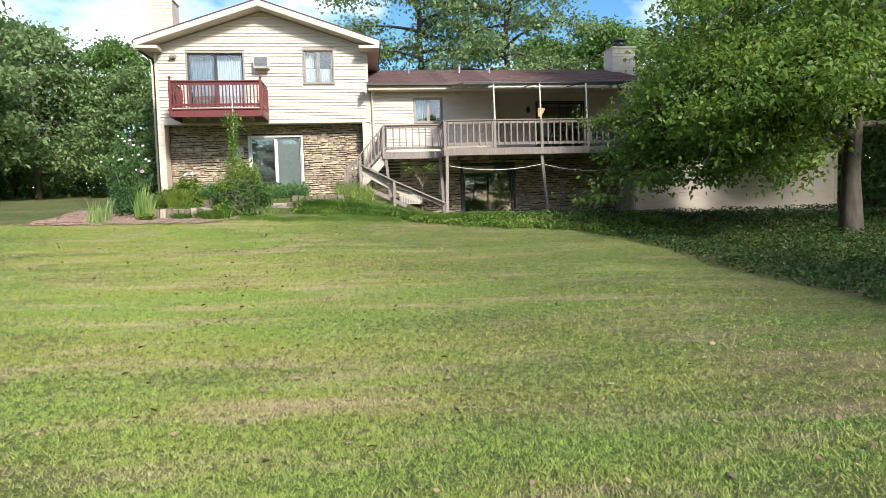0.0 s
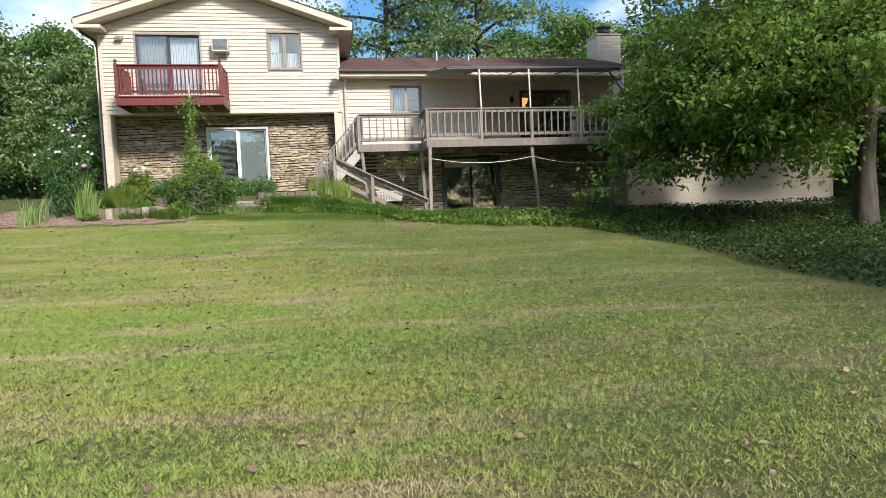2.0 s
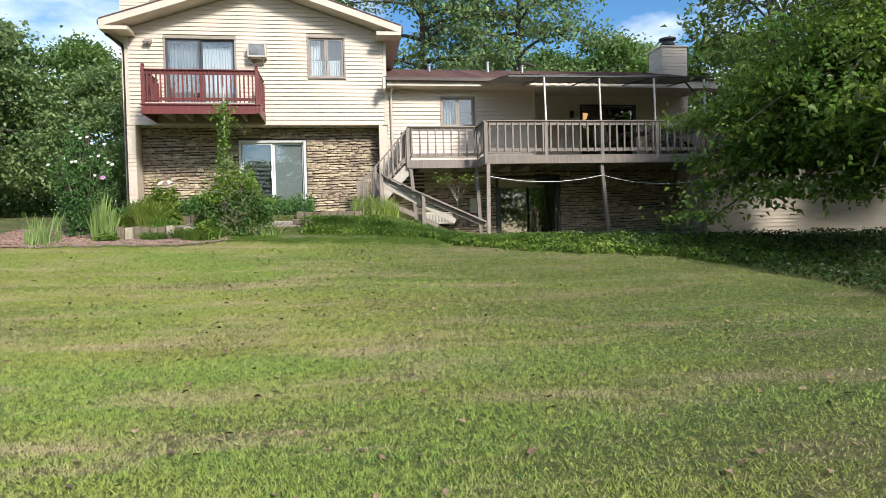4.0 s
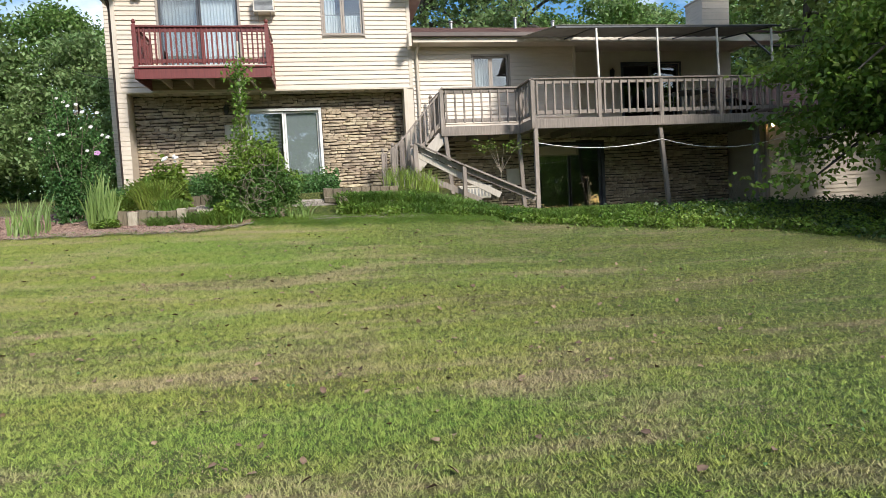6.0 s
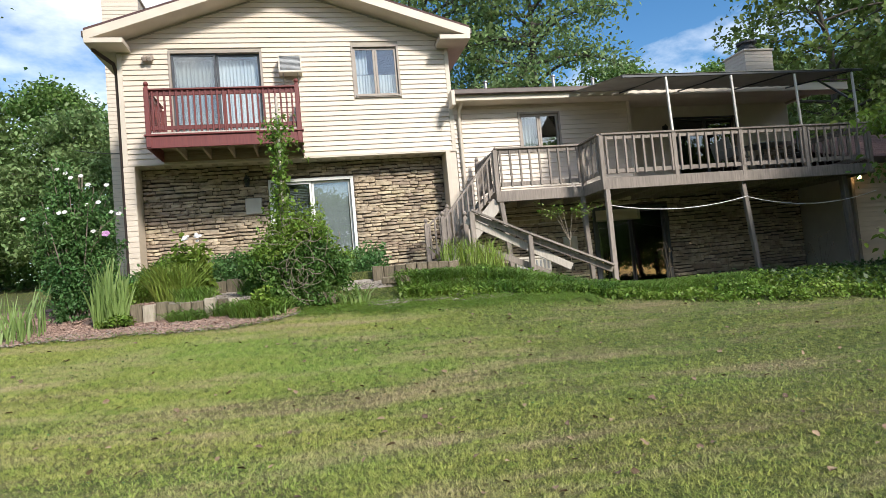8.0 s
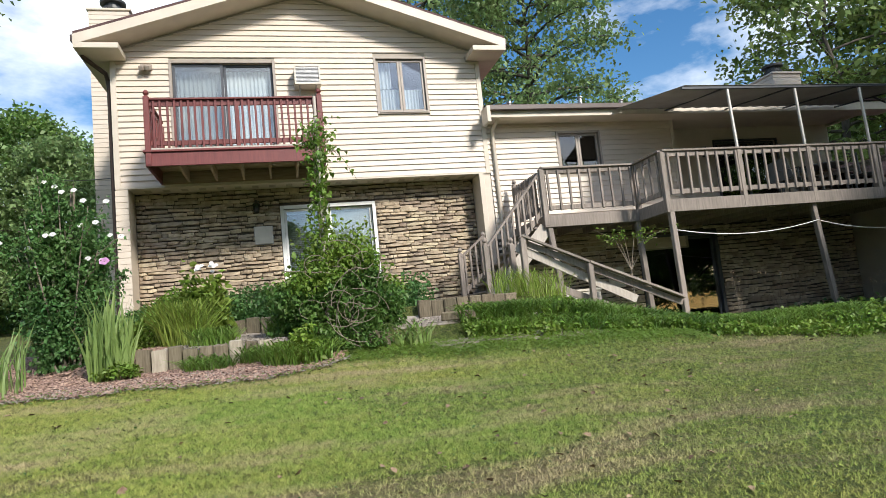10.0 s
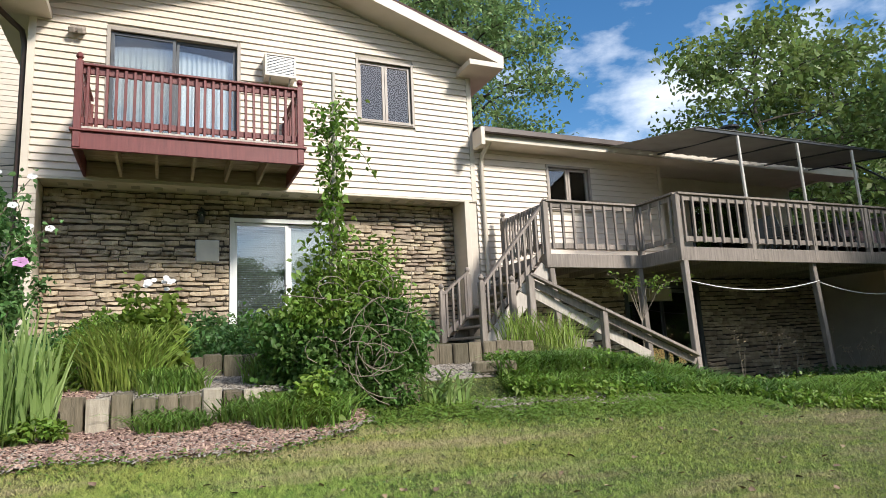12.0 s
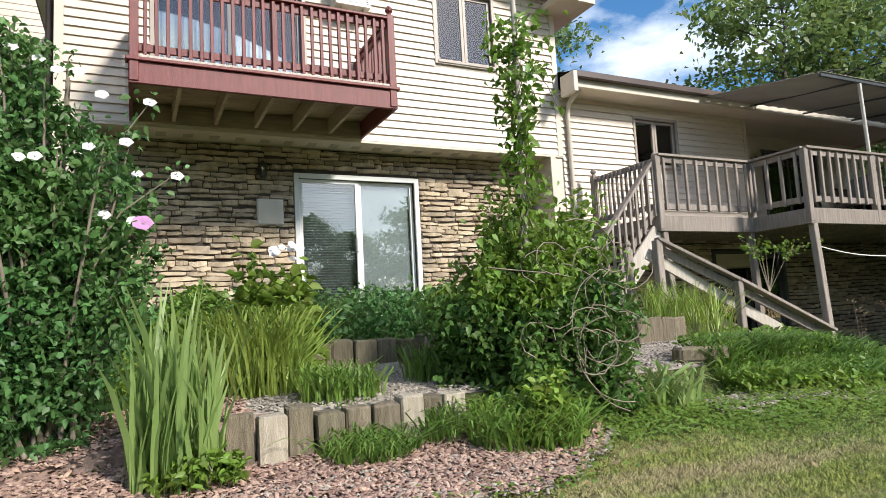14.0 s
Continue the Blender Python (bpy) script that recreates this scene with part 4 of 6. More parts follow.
def leaf_mesh(name, c, length, width, mat, **k):
    v, f = leaf_arrays(np.asarray(c, dtype=float), length, width, **k)
    return fast_mesh(name, v, f, mat)


def blade_arrays(base, height, width, lean, bend):
    """Arching blades of three segments from points on the ground."""
    n = len(base)
    az = rng.uniform(0, 2 * math.pi, n)
    d = np.stack((np.cos(az), np.sin(az), np.zeros(n)), 1)
    s = np.stack((-np.sin(az + 0.6), np.cos(az + 0.6), np.zeros(n)), 1)
    h = height * rng.uniform(0.55, 1.15, (n, 1))
    le = lean * rng.uniform(0.2, 1.2, (n, 1))
    w = width * rng.uniform(0.7, 1.2, (n, 1))
    pts = []
    for t, wk in ((0, 0.8), (0.4, 1.0), (0.75, 0.75)):
        p = base + d * le * h * t ** 1.6 + np.array([0, 0, 1.0]) * h * (t - bend * t ** 3)
        pts += [p - s * w * wk * 0.5, p + s * w * wk * 0.5]
    tip = base + d * le * h + np.array([0, 0, 1.0]) * h * (1 - bend * 1.2)
    v = np.stack(pts + [tip - s * w * 0.06, tip + s * w * 0.06], 1).reshape(-1, 3)
    i = np.arange(n)[:, None] * 8
    return v, np.concatenate([i + np.array([[a, a + 1, a + 3, a + 2]]) for a in (0, 2, 4)], 0)


def tree_data(seed, height, trunk_r, crown_r, base, limbs, leaves, leaf, mat, spread=0.55, flat=0.55, droop=0.12, reach=None, lobes=False, up=0.55):
    """Trunk with limbs and sub-branches, and leaves in clumps along their outer parts; returns two meshes."""
    global rng
    rng = np.random.default_rng(seed)
    wood, tips = [], []
    top = height * 0.92
    tp = [np.array([0, 0, -0.3])]
    for i in range(1, 9):
        tp.append(np.array([rng.normal(0, 0.012 * height * i / 8), rng.normal(0, 0.012 * height * i / 8), top * i / 8]))
    wood.append((tp, [trunk_r * (1.35 if i == 0 else 1.0 - 0.85 * i / 8) for i in range(9)]))
    low = reach[3] if reach else 0
    for i in range(limbs + low):
        u = (i + rng.uniform(0, 1)) / limbs if i < limbs else rng.uniform(0.0, 0.20)
        z = base + (top - base) * u ** 0.9
        k = z / top * 8
        p0 = tp[int(min(k, 7))] * (1 - k % 1) + tp[int(min(k, 7)) + 1] * (k % 1) if k < 8 else tp[8]
        az = i * 2.399 + rng.normal(0, 0.35)
        prof = math.sin(math.pi * min(0.98, 0.22 + 0.74 * u)) ** 0.7
        ln = crown_r * prof * rng.uniform(0.65, 1.15)
        if i >= limbs:
            az = math.atan2(reach[1], reach[0]) + rng.uniform(-0.75, 0.75)
            ln = crown_r * rng.uniform(0.9, 1.0 + reach[2])
        rise = (0.15 + 0.65 * u) * rng.uniform(0.6, 1.2)
        pts = []
        for j in range(6):
            t = j / 5
            pts.append(p0 + np.array([math.cos(az + 0.25 * t), math.sin(az + 0.25 * t), 0]) * ln * t + np.array([0, 0, ln * (rise * t - (rise * 0.55 + droop) * t * t)]))
        r0 = trunk_r * (0.42 - 0.25 * u)
        wood.append((pts, [r0 * (1 - 0.88 * j / 5) for j in range(6)]))
        for j in range(7):
            t = rng.uniform(0.3, 1.0)
            q0 = pts[int(t * 4.99)] * (1 - (t * 4.99) % 1) + pts[int(t * 4.99) + 1] * ((t * 4.99) % 1)
            a2 = az + rng.choice((-1, 1)) * rng.uniform(0.4, 1.2)
            l2 = ln * rng.uniform(0.18, 0.42) * (1.2 - 0.5 * t) * (0.55 if i >= limbs else 1.0)
            q1 = q0 + np.array([math.cos(a2), math.sin(a2), rng.uniform(-0.25, 0.45)]) * l2
            qm = (q0 + q1) / 2 + np.array([0, 0, l2 * 0.08])
            wood.append(([q0, qm, q1], [r0 * 0.22, r0 * 0.14, r0 * 0.05]))
            for w in (0.45, 0.75, 1.0):
                tips.append(q0 + (q1 - q0) * w)
        tips += [pts[4], pts[5]]
    tips = np.array(tips)
    per = max(1, leaves // len(tips))
    weight = rng.integers(int(per * 0.4), int(per * 1.6) + 1, len(tips))
    idx = np.repeat(np.arange(len(tips)), weight)
    c = tips[idx] + rng.normal(size=(len(idx), 3)) * np.array([spread, spread, spread * flat])
    return tubes_mesh("trunk", wood, BARK, 6), leaf_mesh("crown", c, leaf, leaf * 0.62, mat, up=up, lobes=lobes)


def plant_tree(data, x, y, label, turn=0.0, scale=1.0, group="", name="tree", sink=0.15):
    ob = thing(name, label, "tree", group, at=(x, y, gz(x, y) - sink))
    ob.rotation_euler = (0, 0, turn)
    ob.scale = (scale, scale, scale)
    part("trunk", data[0], BARK, ob)
    part("crown", data[1], BARK, ob)
    return ob


# the maple beside the garage
maple = tree_data(11, 15.0, 0.27, 4.6, 2.8, 44, 120000, 0.125, MAPLE, 0.36, 0.32, 0.36, (-1, 0.0, 0.42, 34), True, 0.45)
plant_tree(maple, 12.6, 16.2, "tall leafy maple with drooping branches beside the garage")
maple2 = tree_data(14, 13.0, 0.20, 4.2, 2.4, 30, 30000, 0.15, MAPLE, 0.45, 0.4, 0.2)
# both stand out of view, added to shade the right lawn and bed
plant_tree(maple2, 14.5, -3.5, "slim leafy maple added out of view to shade the lawn's right", 2.1, 0.95)
plant_tree(maple2, 20.5, 13.0, "slim leafy maple added out of view to shade the bed", 4.9, 1.1)

wood_data = [tree_data(21, 15, 0.24, 5.0, 2.6, 34, 15000, 0.34, OAK, 0.6), tree_data(22, 13, 0.2, 4.4, 1.8, 32, 14000, 0.32, ASH, 0.6),
             tree_data(23, 21, 0.36, 6.6, 7.0, 36, 17000, 0.28, ASH, 0.6), tree_data(24, 14, 0.22, 4.8, 2.0, 30, 10500, 0.27, YELLOWGREEN, 0.6),
             tree_data(25, 27, 0.4, 8.5, 15.0, 30, 15000, 0.27, ASH, 0.65)]
for k, x, y, turn, sc in ((0, -13.5, 37, 0.3, 0.58), (1, -16.5, 34, 1.4, 0.68), (0, -19.5, 38, 2.2, 0.66), (1, -22.5, 35, 3.3, 0.78), (0, -26, 38, 4.1, 0.75), (1, -30, 35, 0.9, 0.85),
                          (0, -11.2, 42, 5.2, 0.55), (1, -36, 38, 2.9, 0.95), (0, -41, 34, 1.1, 1.0), (1, -17.2, 28.0, 4.6, 0.78), (0, -22.5, 26, 5.5, 0.88), (1, -11.6, 33, 0.2, 0.5), (0, -48, 30, 3.6, 1.2), (0, -28, 22, 3.1, 1.0)):
    plant_tree(wood_data[k], x, y, "leafy green tree at the edge of the wood" if k else "dark green broad-crowned tree in the wood", turn, sc, "woodland trees")
for x, y, turn, sc in ((3.4, 43, 0.4, 0.98), (9.0, 41, 2.5, 0.92)):
    plant_tree(wood_data[2], x, y, "tall grey-green ash tree standing behind the house", turn, sc, "ash trees")
for k, x, y, turn, sc in ((0, 15, 54, 0.1, 0.9), (0, 19.5, 52, 1.9, 0.95), (1, 24, 55, 3.1, 1.1), (0, 28, 51, 4.4, 0.95), (1, 33, 52, 5.3, 1.1), (0, 38, 48, 2.4, 1.0), (1, 26, 42, 0.6, 0.85), (0, 44, 42, 1.7, 1.2),
                          (1, 33, 36, 2.2, 1.0), (0, 38, 30, 0.5, 1.1), (1, 29, 25, 3.9, 1.0), (0, 33, 19, 5.1, 1.1), (1, 25, 16, 1.2, 1.0)):
    plant_tree(wood_data[k], x, y, "round-crowned green tree on the rise behind the house", turn, sc, "hillside trees")
for x, y, turn, sc in ((18.3, 31.5, 0.3, 1.1), (24.5, 32, 2.0, 1.1), (22.0, 24.5, 3.7, 1.0)):
    plant_tree(wood_data[3], x, y, "yellow-green tree rising beyond the low roof", turn, sc, "yellow-green trees")
plant_tree(wood_data[4], -28.2, 45, "very tall tree with a high open crown", 0.7, 1.0)
for i in range(22):
    a = math.pi * (0.98 + 1.04 * i / 21)
    x, y = 34 * math.cos(a) - 2, 24 * math.sin(a) + 6 - 4 * (i % 2)
    plant_tree(wood_data[i % 2], x, y, "leafy tree on the far side of the lawn", i * 1.3, 0.78 + 0.06 * (i % 3), "trees behind the lawn")

# understory along the edge of the wood
rng = np.random.default_rng(5)
cl = []
for i in range(1300):
    side = rng.integers(0, 3)
    if side == 0:
        x, y = rng.uniform(-60, -9), rng.uniform(35, 44)
        if x > -14 and y < 37:
            continue
    elif side == 1:
        x, y = rng.uniform(-10, 45), rng.uniform(44, 56)
    else:
        x, y = rng.uniform(20, 48), rng.uniform(8, 44)
    cl.append((x, y, gz(x, y) + rng.uniform(0.1, 3.6)))
cl = np.array(cl)
c = np.repeat(cl, 60, 0) + rng.normal(size=(len(cl) * 60, 3)) * np.array([1.1, 1.1, 0.75])
c[:, 2] = np.maximum(c[:, 2], ground_z(c[:, 0], c[:, 1]) + 0.05)
tagged(part("understory", leaf_mesh("understory", c, 0.3, 0.19, OAK, up=0.5, lobes=False), OAK), "dense green undergrowth between the trees", "undergrowth", kind="stuff")
n = 34000
x, y = rng.uniform(-62, -8.5, n), rng.uniform(44.5, 49, n)
c = np.stack((x, y, ground_z(x, y) + rng.uniform(0, 1, n) ** 1.2 * (4.2 + 1.2 * np.sin(x * 0.9) + 0.8 * np.sin(x * 2.3))), 1)
tagged(part("undergrowth", leaf_mesh("undergrowth", c, 0.34, 0.22, OAK, up=0.5, lobes=False), OAK), "dark leafy thicket behind the woodland trees", "undergrowth", kind="stuff")


# ---------------------------------------------------------------- lawn
def lawn_blades(n, mat, name, label, patch=0.0, y0=2.8, y1=18.4, fine=1.0):
    y = y0 + (y1 - y0) * rng.uniform(0, 1, n) ** 1.05
    wide = rng.uniform(0, 1, n) < (0.42 if fine == 1.0 else 0.1)
    x = np.where(wide, rng.uniform(-13, 7, n), 0.9 - 0.37 * y + rng.normal(0, 2.3, n))
    q = np.array([noise.noise(Vector((a * 0.5, b * 1.3, 3.0))) + 0.5 * noise.noise(Vector((a * 1.7, b * 3.0, 7.0))) for a, b in zip(x, y)])
    tuft = np.array([noise.noise(Vector((a * 17, b * 17, 1.0))) for a, b in zip(x, y)])
    keep = (x > -13) & (x < 9.5) & (y < np.where(x < -3.8, bed_front(x), bank_front(x)) + 0.04 + rng.normal(0, 0.05, n))
    keep &= ((q > patch) if patch else (rng.uniform(0, 1, n) > np.clip((q - 0.08) * 2.0, 0, 0.5))) & (rng.uniform(-1.5, 0.2, n) < tuft)
    x, y, tuft = x[keep], y[keep], tuft[keep]
    n = len(x)
    base = np.stack((x, y, ground_z(x, y) - 0.004), 1)
    az = rng.uniform(0, 2 * math.pi, n)
    h = rng.uniform(0.012, 0.034, (n, 1)) * (1.0 + 1.1 * np.clip(tuft, -0.4, 0.8)[:, None])
    w = rng.uniform(0.0022, 0.0055, (n, 1)) * fine
    s = np.stack((np.cos(az), np.sin(az), np.zeros(n)), 1)
    lean = np.stack((rng.normal(0, 0.7, n), rng.normal(0, 0.7, n), np.ones(n)), 1)
    if patch:
        lean[:, 2] *= 0.45
    v = np.stack((base - s * w, base + s * w, base + lean * h), 1).reshape(-1, 3)
    tagged(part(name, fast_mesh(name, v, np.arange(3 * n).reshape(n, 3), mat), mat), label, "grass", kind="stuff")


rng = np.random.default_rng(3)
lawn_blades(1250000, TURF, "lawn_grass", "short mown green grass blades")
lawn_blades(330000, TURF, "lawn_grass", "fine short grass before the garden beds", 0.0, 15.2, 18.3, 0.6)
lawn_blades(420000, STRAW, "dry_grass", "dry straw-coloured clippings in worn patches", 0.06)
n = 900
y = 2.8 + 15 * rng.uniform(0, 1, n)
x = 1.5 - 0.3 * y + rng.normal(0, 3.6, n)
keep = (y < np.where(x < -3.8, bed_front(x), bank_front(x)))
x, y = x[keep], y[keep]
c = np.stack((x, y, ground_z(x, y) + 0.025), 1)
tagged(part("fallen_leaves", leaf_mesh("fallen_leaves", c, 0.058, 0.042, DEADLEAF, up=0.75, droop=0.05), DEADLEAF), "scattered dry brown leaves on the lawn", "fallen leaves", kind="stuff")
n = 6000
x = rng.uniform(-11, 6, n)
y = rng.uniform(3, 18, n)
q = np.array([noise.noise(Vector((a * 1.1, b * 1.1, 12.0))) for a, b in zip(x, y)])
keep = (q > 0.12) & (y < np.where(x < -3.8, bed_front(x), bank_front(x)))
x, y = x[keep], y[keep]
c = np.stack((x, y, ground_z(x, y) + rng.uniform(0.012, 0.035, len(x))), 1)
tagged(part("lawn_clover", leaf_mesh("lawn_clover", c, 0.026, 0.022, SHRUB, up=0.8, lobes=False), CREEPER), "flat broad-leaved weeds among the lawn grass", "weeds", kind="stuff")

# bed of ground cover below the maple, whose shade is in the leaf colour
n = 52000
x, y = rng.uniform(0.3, 17, n), rng.uniform(7.5, 21.2, n)
keep = (y > np.where(x < 6.15, bank_front(x) + 0.05, np.where(x < 6.4, 9.0 + rng.uniform(0, 5, n), 0))) & (x > 2.0 + rng.uniform(0, 3.5, n))
x, y = x[keep], y[keep]
hgt = 0.07 + 0.18 * np.array([0.5 + 0.5 * noise.noise(Vector((a * 0.8, b * 0.8, 0))) for a, b in zip(x, y)])
c = np.stack((x, y, ground_z(x, y) + hgt * rng.uniform(0.2, 1.4, len(x))), 1)
tagged(part("ground_cover", leaf_mesh("ground_cover", c, 0.085, 0.055, SHADED_IVY, up=0.6, lobes=False), SHADED_IVY), "ground cover below the maple, its shade put into the dark green", "ground cover", kind="stuff")


# ---------------------------------------------------------------- garden beds
MULCH = material("mulch", (0.15, 0.095, 0.07), (0.30, 0.20, 0.155), 0.95, 14, 0.8, 60, stain=(0.26, 0.24, 0.22), stain_scale=3)
CHIP = material("wood_chip", (0.23, 0.135, 0.10), (0.42, 0.29, 0.235), 0.9, 20, 0.2, vary=0.45, island=True)
PEBBLE = material("pebble", (0.21, 0.18, 0.15), (0.40, 0.35, 0.30), 0.8, 20, 0.2, vary=0.35, island=True)


def bed_sheet(name, x0, x1, front, back, mat, label, lift):
    nxx, nyy = 60, 14
    vs = []
    for i in range(nxx + 1):
        x = x0 + (x1 - x0) * i / nxx
        f = float(front(x))
        for j in range(nyy + 1):
            y = f + (back - f) * j / nyy
            e = min(i, nxx - i, j, 99) / 2
            vs.append((x, y, gz(x, y) + (lift if 0 < j and 0 < i < nxx else -0.02) + 0.012 * noise.noise(Vector((x * 4, y * 4, 0)))))
    fs = [(i * (nyy + 1) + j, (i + 1) * (nyy + 1) + j, (i + 1) * (nyy + 1) + j + 1, i * (nyy + 1) + j + 1) for i in range(nxx) for j in range(nyy)]
    ob = part(name, fast_mesh(name, vs, fs, mat), mat)
    ob.data.shade_smooth()
    return tagged(ob, label, "garden bed", kind="structure")


bed_sheet("mulch_bed", -9.2, -3.8, bed_front, 18.46, MULCH, "reddish wood-chip mulch bed before the timbers", 0.02)
bed_sheet("mulch_bed_upper", -9.0, -5.75, lambda x: 18.40 + 0.0 * x, 20.6, MULCH, "reddish mulch under the tall shrubs", 0.018)
bed_sheet("gravel_bed", -6.0, -1.2, lambda x: 18.48 + 0.0 * x, 20.0, PEBBLE, "pale gravel terrace between the timber edgings", 0.02)


def scatter_chips(name, n, x0, x1, front, back, mat, size, label, category):
    x = rng.uniform(x0, x1, n)
    f = front(x)
    y = f + (back - f) * rng.uniform(0, 1, n)
    c = np.stack((x, y, ground_z(x, y) + 0.028 + rng.uniform(0, 0.012, n)), 1)
    az, k = rng.uniform(0, 2 * math.pi, n), rng.uniform(0.5, 1.4, (n, 1))
    d = np.stack((np.cos(az), np.sin(az), rng.normal(0, 0.3, n)), 1) * size * k
    s = np.stack((-np.sin(az), np.cos(az), rng.normal(0, 0.3, n)), 1) * size * 0.5 * k
    u = np.array([0, 0, 1.0]) * size * 0.35 * k
    v = np.stack((c - d - s, c + d - s, c + d + s, c - d + s, c - d * 0.7 - s * 0.6 + u, c + d * 0.7 - s * 0.6 + u, c + d * 0.7 + s * 0.6 + u, c - d * 0.7 + s * 0.6 + u), 1).reshape(-1, 3)
    i = np.arange(n)[:, None] * 8
    fs = np.concatenate([i + np.array([q]) for q in ((4, 5, 6, 7), (0, 1, 5, 4), (1, 2, 6, 5), (2, 3, 7, 6), (3, 0, 4, 7))], 0)
    tagged(part(name, fast_mesh(name, v, fs, mat), mat), label, category, kind="stuff")


scatter_chips("wood_chips", 20000, -9.1, -3.85, bed_front, 18.44, CHIP, 0.014, "loose reddish wood chips and bark", "mulch")
scatter_chips("wood_chips", 8000, -8.9, -5.9, lambda x: 18.42 + 0 * x, 20.2, CHIP, 0.014, "loose reddish wood chips and bark", "mulch")
scatter_chips("gravel", 2600, -7.6, -3.85, lambda x: bed_front(x) - 0.05, 17.95, PEBBLE, 0.011, "loose pale gravel stones", "gravel")
scatter_chips("gravel", 9000, -5.9, -1.3, lambda x: 18.52 + 0 * x, 19.98, PEBBLE, 0.012, "loose pale gravel stones", "gravel")
scatter_chips("gravel", 3500, -2.9, -0.7, lambda x: bank_front(x) - 0.12, 18.25, PEBBLE, 0.013, "loose pale gravel along the lawn edge", "gravel")


def timber_row(name, x0, x1, y0, y1, ztop, h, n, label, pale=(), rough=0.035):
    ob = thing(name, label, "timber edging")
    w = (x1 - x0) / n
    for i in range(n):
        a, t = x0 + i * w, (i + 0.5) / n
        y = y0 + (y1 - y0) * t
        dz, dy = random.uniform(-2 * rough, rough), random.uniform(-0.045, 0.045)
        bm = box(a + 0.006, a + w - 0.006, y + dy - 0.06, y + dy + 0.06, ztop - h, ztop + dz, 0.012)
        for v in bm.verts:
            v.co += Vector((random.uniform(-0.006, 0.006), random.uniform(-0.008, 0.008), random.uniform(-0.008, 0.008)))
        part("timber", bm, PALETIMBER if i in pale else TIMBER, ob)
    return ob


timber_row("timber_edging", -6.10, -4.68, 18.32, 18.37, 2.69, 0.55, 9, "short upright weathered timbers edging the lower bed", (1, 6, 8), 0.015)
timber_row("timber_edging", -3.60, -3.34, 18.27, 18.30, 2.66, 0.5, 2, "short upright weathered timbers edging the lower bed")
timber_row("timber_edging", -5.45, -3.50, 20.02, 19.98, 2.98, 0.5, 10, "upright weathered timbers retaining the upper terrace", (), 0.014)
timber_row("timber_edging", -2.65, -1.10, 19.95, 19.98, 3.0, 0.5, 8, "upright weathered timbers retaining the upper terrace", (), 0.014)
log = part("timber_log", beam((-2.62, 18.66, gz(-2.62, 18.66) + 0.09), (-2.2, 18.55, gz(-2.2, 18.6) + 0.09), 0.15, 0.12, 0.02), TIMBER)
tagged(log, "short weathered timber lying in the gravel", "timber")


def blade_plant(name, x, y, r, n, h, w, lean, bend, mat, label, category="plant", stretch=1.0):
    a, q = rng.uniform(0, 2 * math.pi, n), np.sqrt(rng.uniform(0, 1, n)) * r
    px, py = x + np.cos(a) * q * stretch, y + np.sin(a) * q
    v, f = blade_arrays(np.stack((px, py, ground_z(px, py) + 0.0), 1), h, w, lean, bend)
    ob = thing(name, label, category, name + " clumps")
    tagged(part("blade_mass", fast_mesh("blade_mass", v, f, mat), mat, ob), kind="stuff")
    return ob


def mound(name, x, y, z0, rx, ry, rz, n, leaf, mat, label, category="shrub", hollow=0.55, up=0.45, stems=14, top=None, boxy=False):
    """A shrub: stems and a shell of leaves with an uneven outline."""
    ob = thing(name, label, category, at=(x, y, z0))
    d = unit(rng.normal(size=(n, 3)))
    if boxy:
        d /= (np.abs(d) ** 3).sum(1, keepdims=True) ** (1 / 3)
    d[:, 2] = np.abs(d[:, 2]) * 1.15 - 0.12
    bump = np.array([0.8 + 0.42 * noise.noise(Vector(q) * 2.3 + Vector((x, y, 0))) for q in d])[:, None]
    k = (hollow + (1 - hollow) * rng.uniform(0, 1, (n, 1)) ** 0.5) * bump * rng.uniform(0.9, 1.12, (n, 1))
    c = d * k * np.array([rx, ry, rz]) + np.array([0, 0, 0.08])
    c[:, 2] = np.maximum(c[:, 2], 0.02)
    st = []
    for i in range(stems):
        q = c[rng.integers(0, n)]
        st.append(([np.array([0, 0, -0.05]) + rng.normal(size=3) * 0.05, q * 0.5 + np.array([0, 0, 0.1]), q], [0.014, 0.009, 0.003]))
    tagged(part("stem_cluster", tubes_mesh("stem_cluster", st, STEM, 5), STEM, ob), kind="stuff")
    if top is not None:
        # leaves above about 0.62 of the height take the paler material
        hi = c[:, 2] > rz * 0.62 + 0.15 * np.sin(c[:, 0] * 5)
        part("young_leaves", leaf_mesh("young_leaves", c[hi], leaf, leaf * 0.6, top, up=up), top, ob)
        c = c[~hi]
    tagged(part("leaf_mass", leaf_mesh("leaf_mass", c, leaf, leaf * 0.6, mat, up=up), mat, ob), kind="stuff")
    return ob


def flower(parent, p, r, mat, name="flower"):
    vs, fs = [], []
    for i in range(5):
        a = i * 2 * math.pi / 5
        for da, rr, zz in ((0, 0.04, 0), (-0.68, 0.86, 0.35), (0, 1.0, 0.2), (0.68, 0.86, 0.3)):
            vs.append((p[0] + math.cos(a + da) * r * rr, p[1] - 0.3 * r * zz + math.sin(a + da) * r * rr * 0.5, p[2] + math.sin(a + da) * r * rr * 0.8 + zz * r * 0.4))
        fs.append((4 * i, 4 * i + 1, 4 * i + 2, 4 * i + 3))
    return part(name, fast_mesh(name, vs, fs, mat), mat, parent)


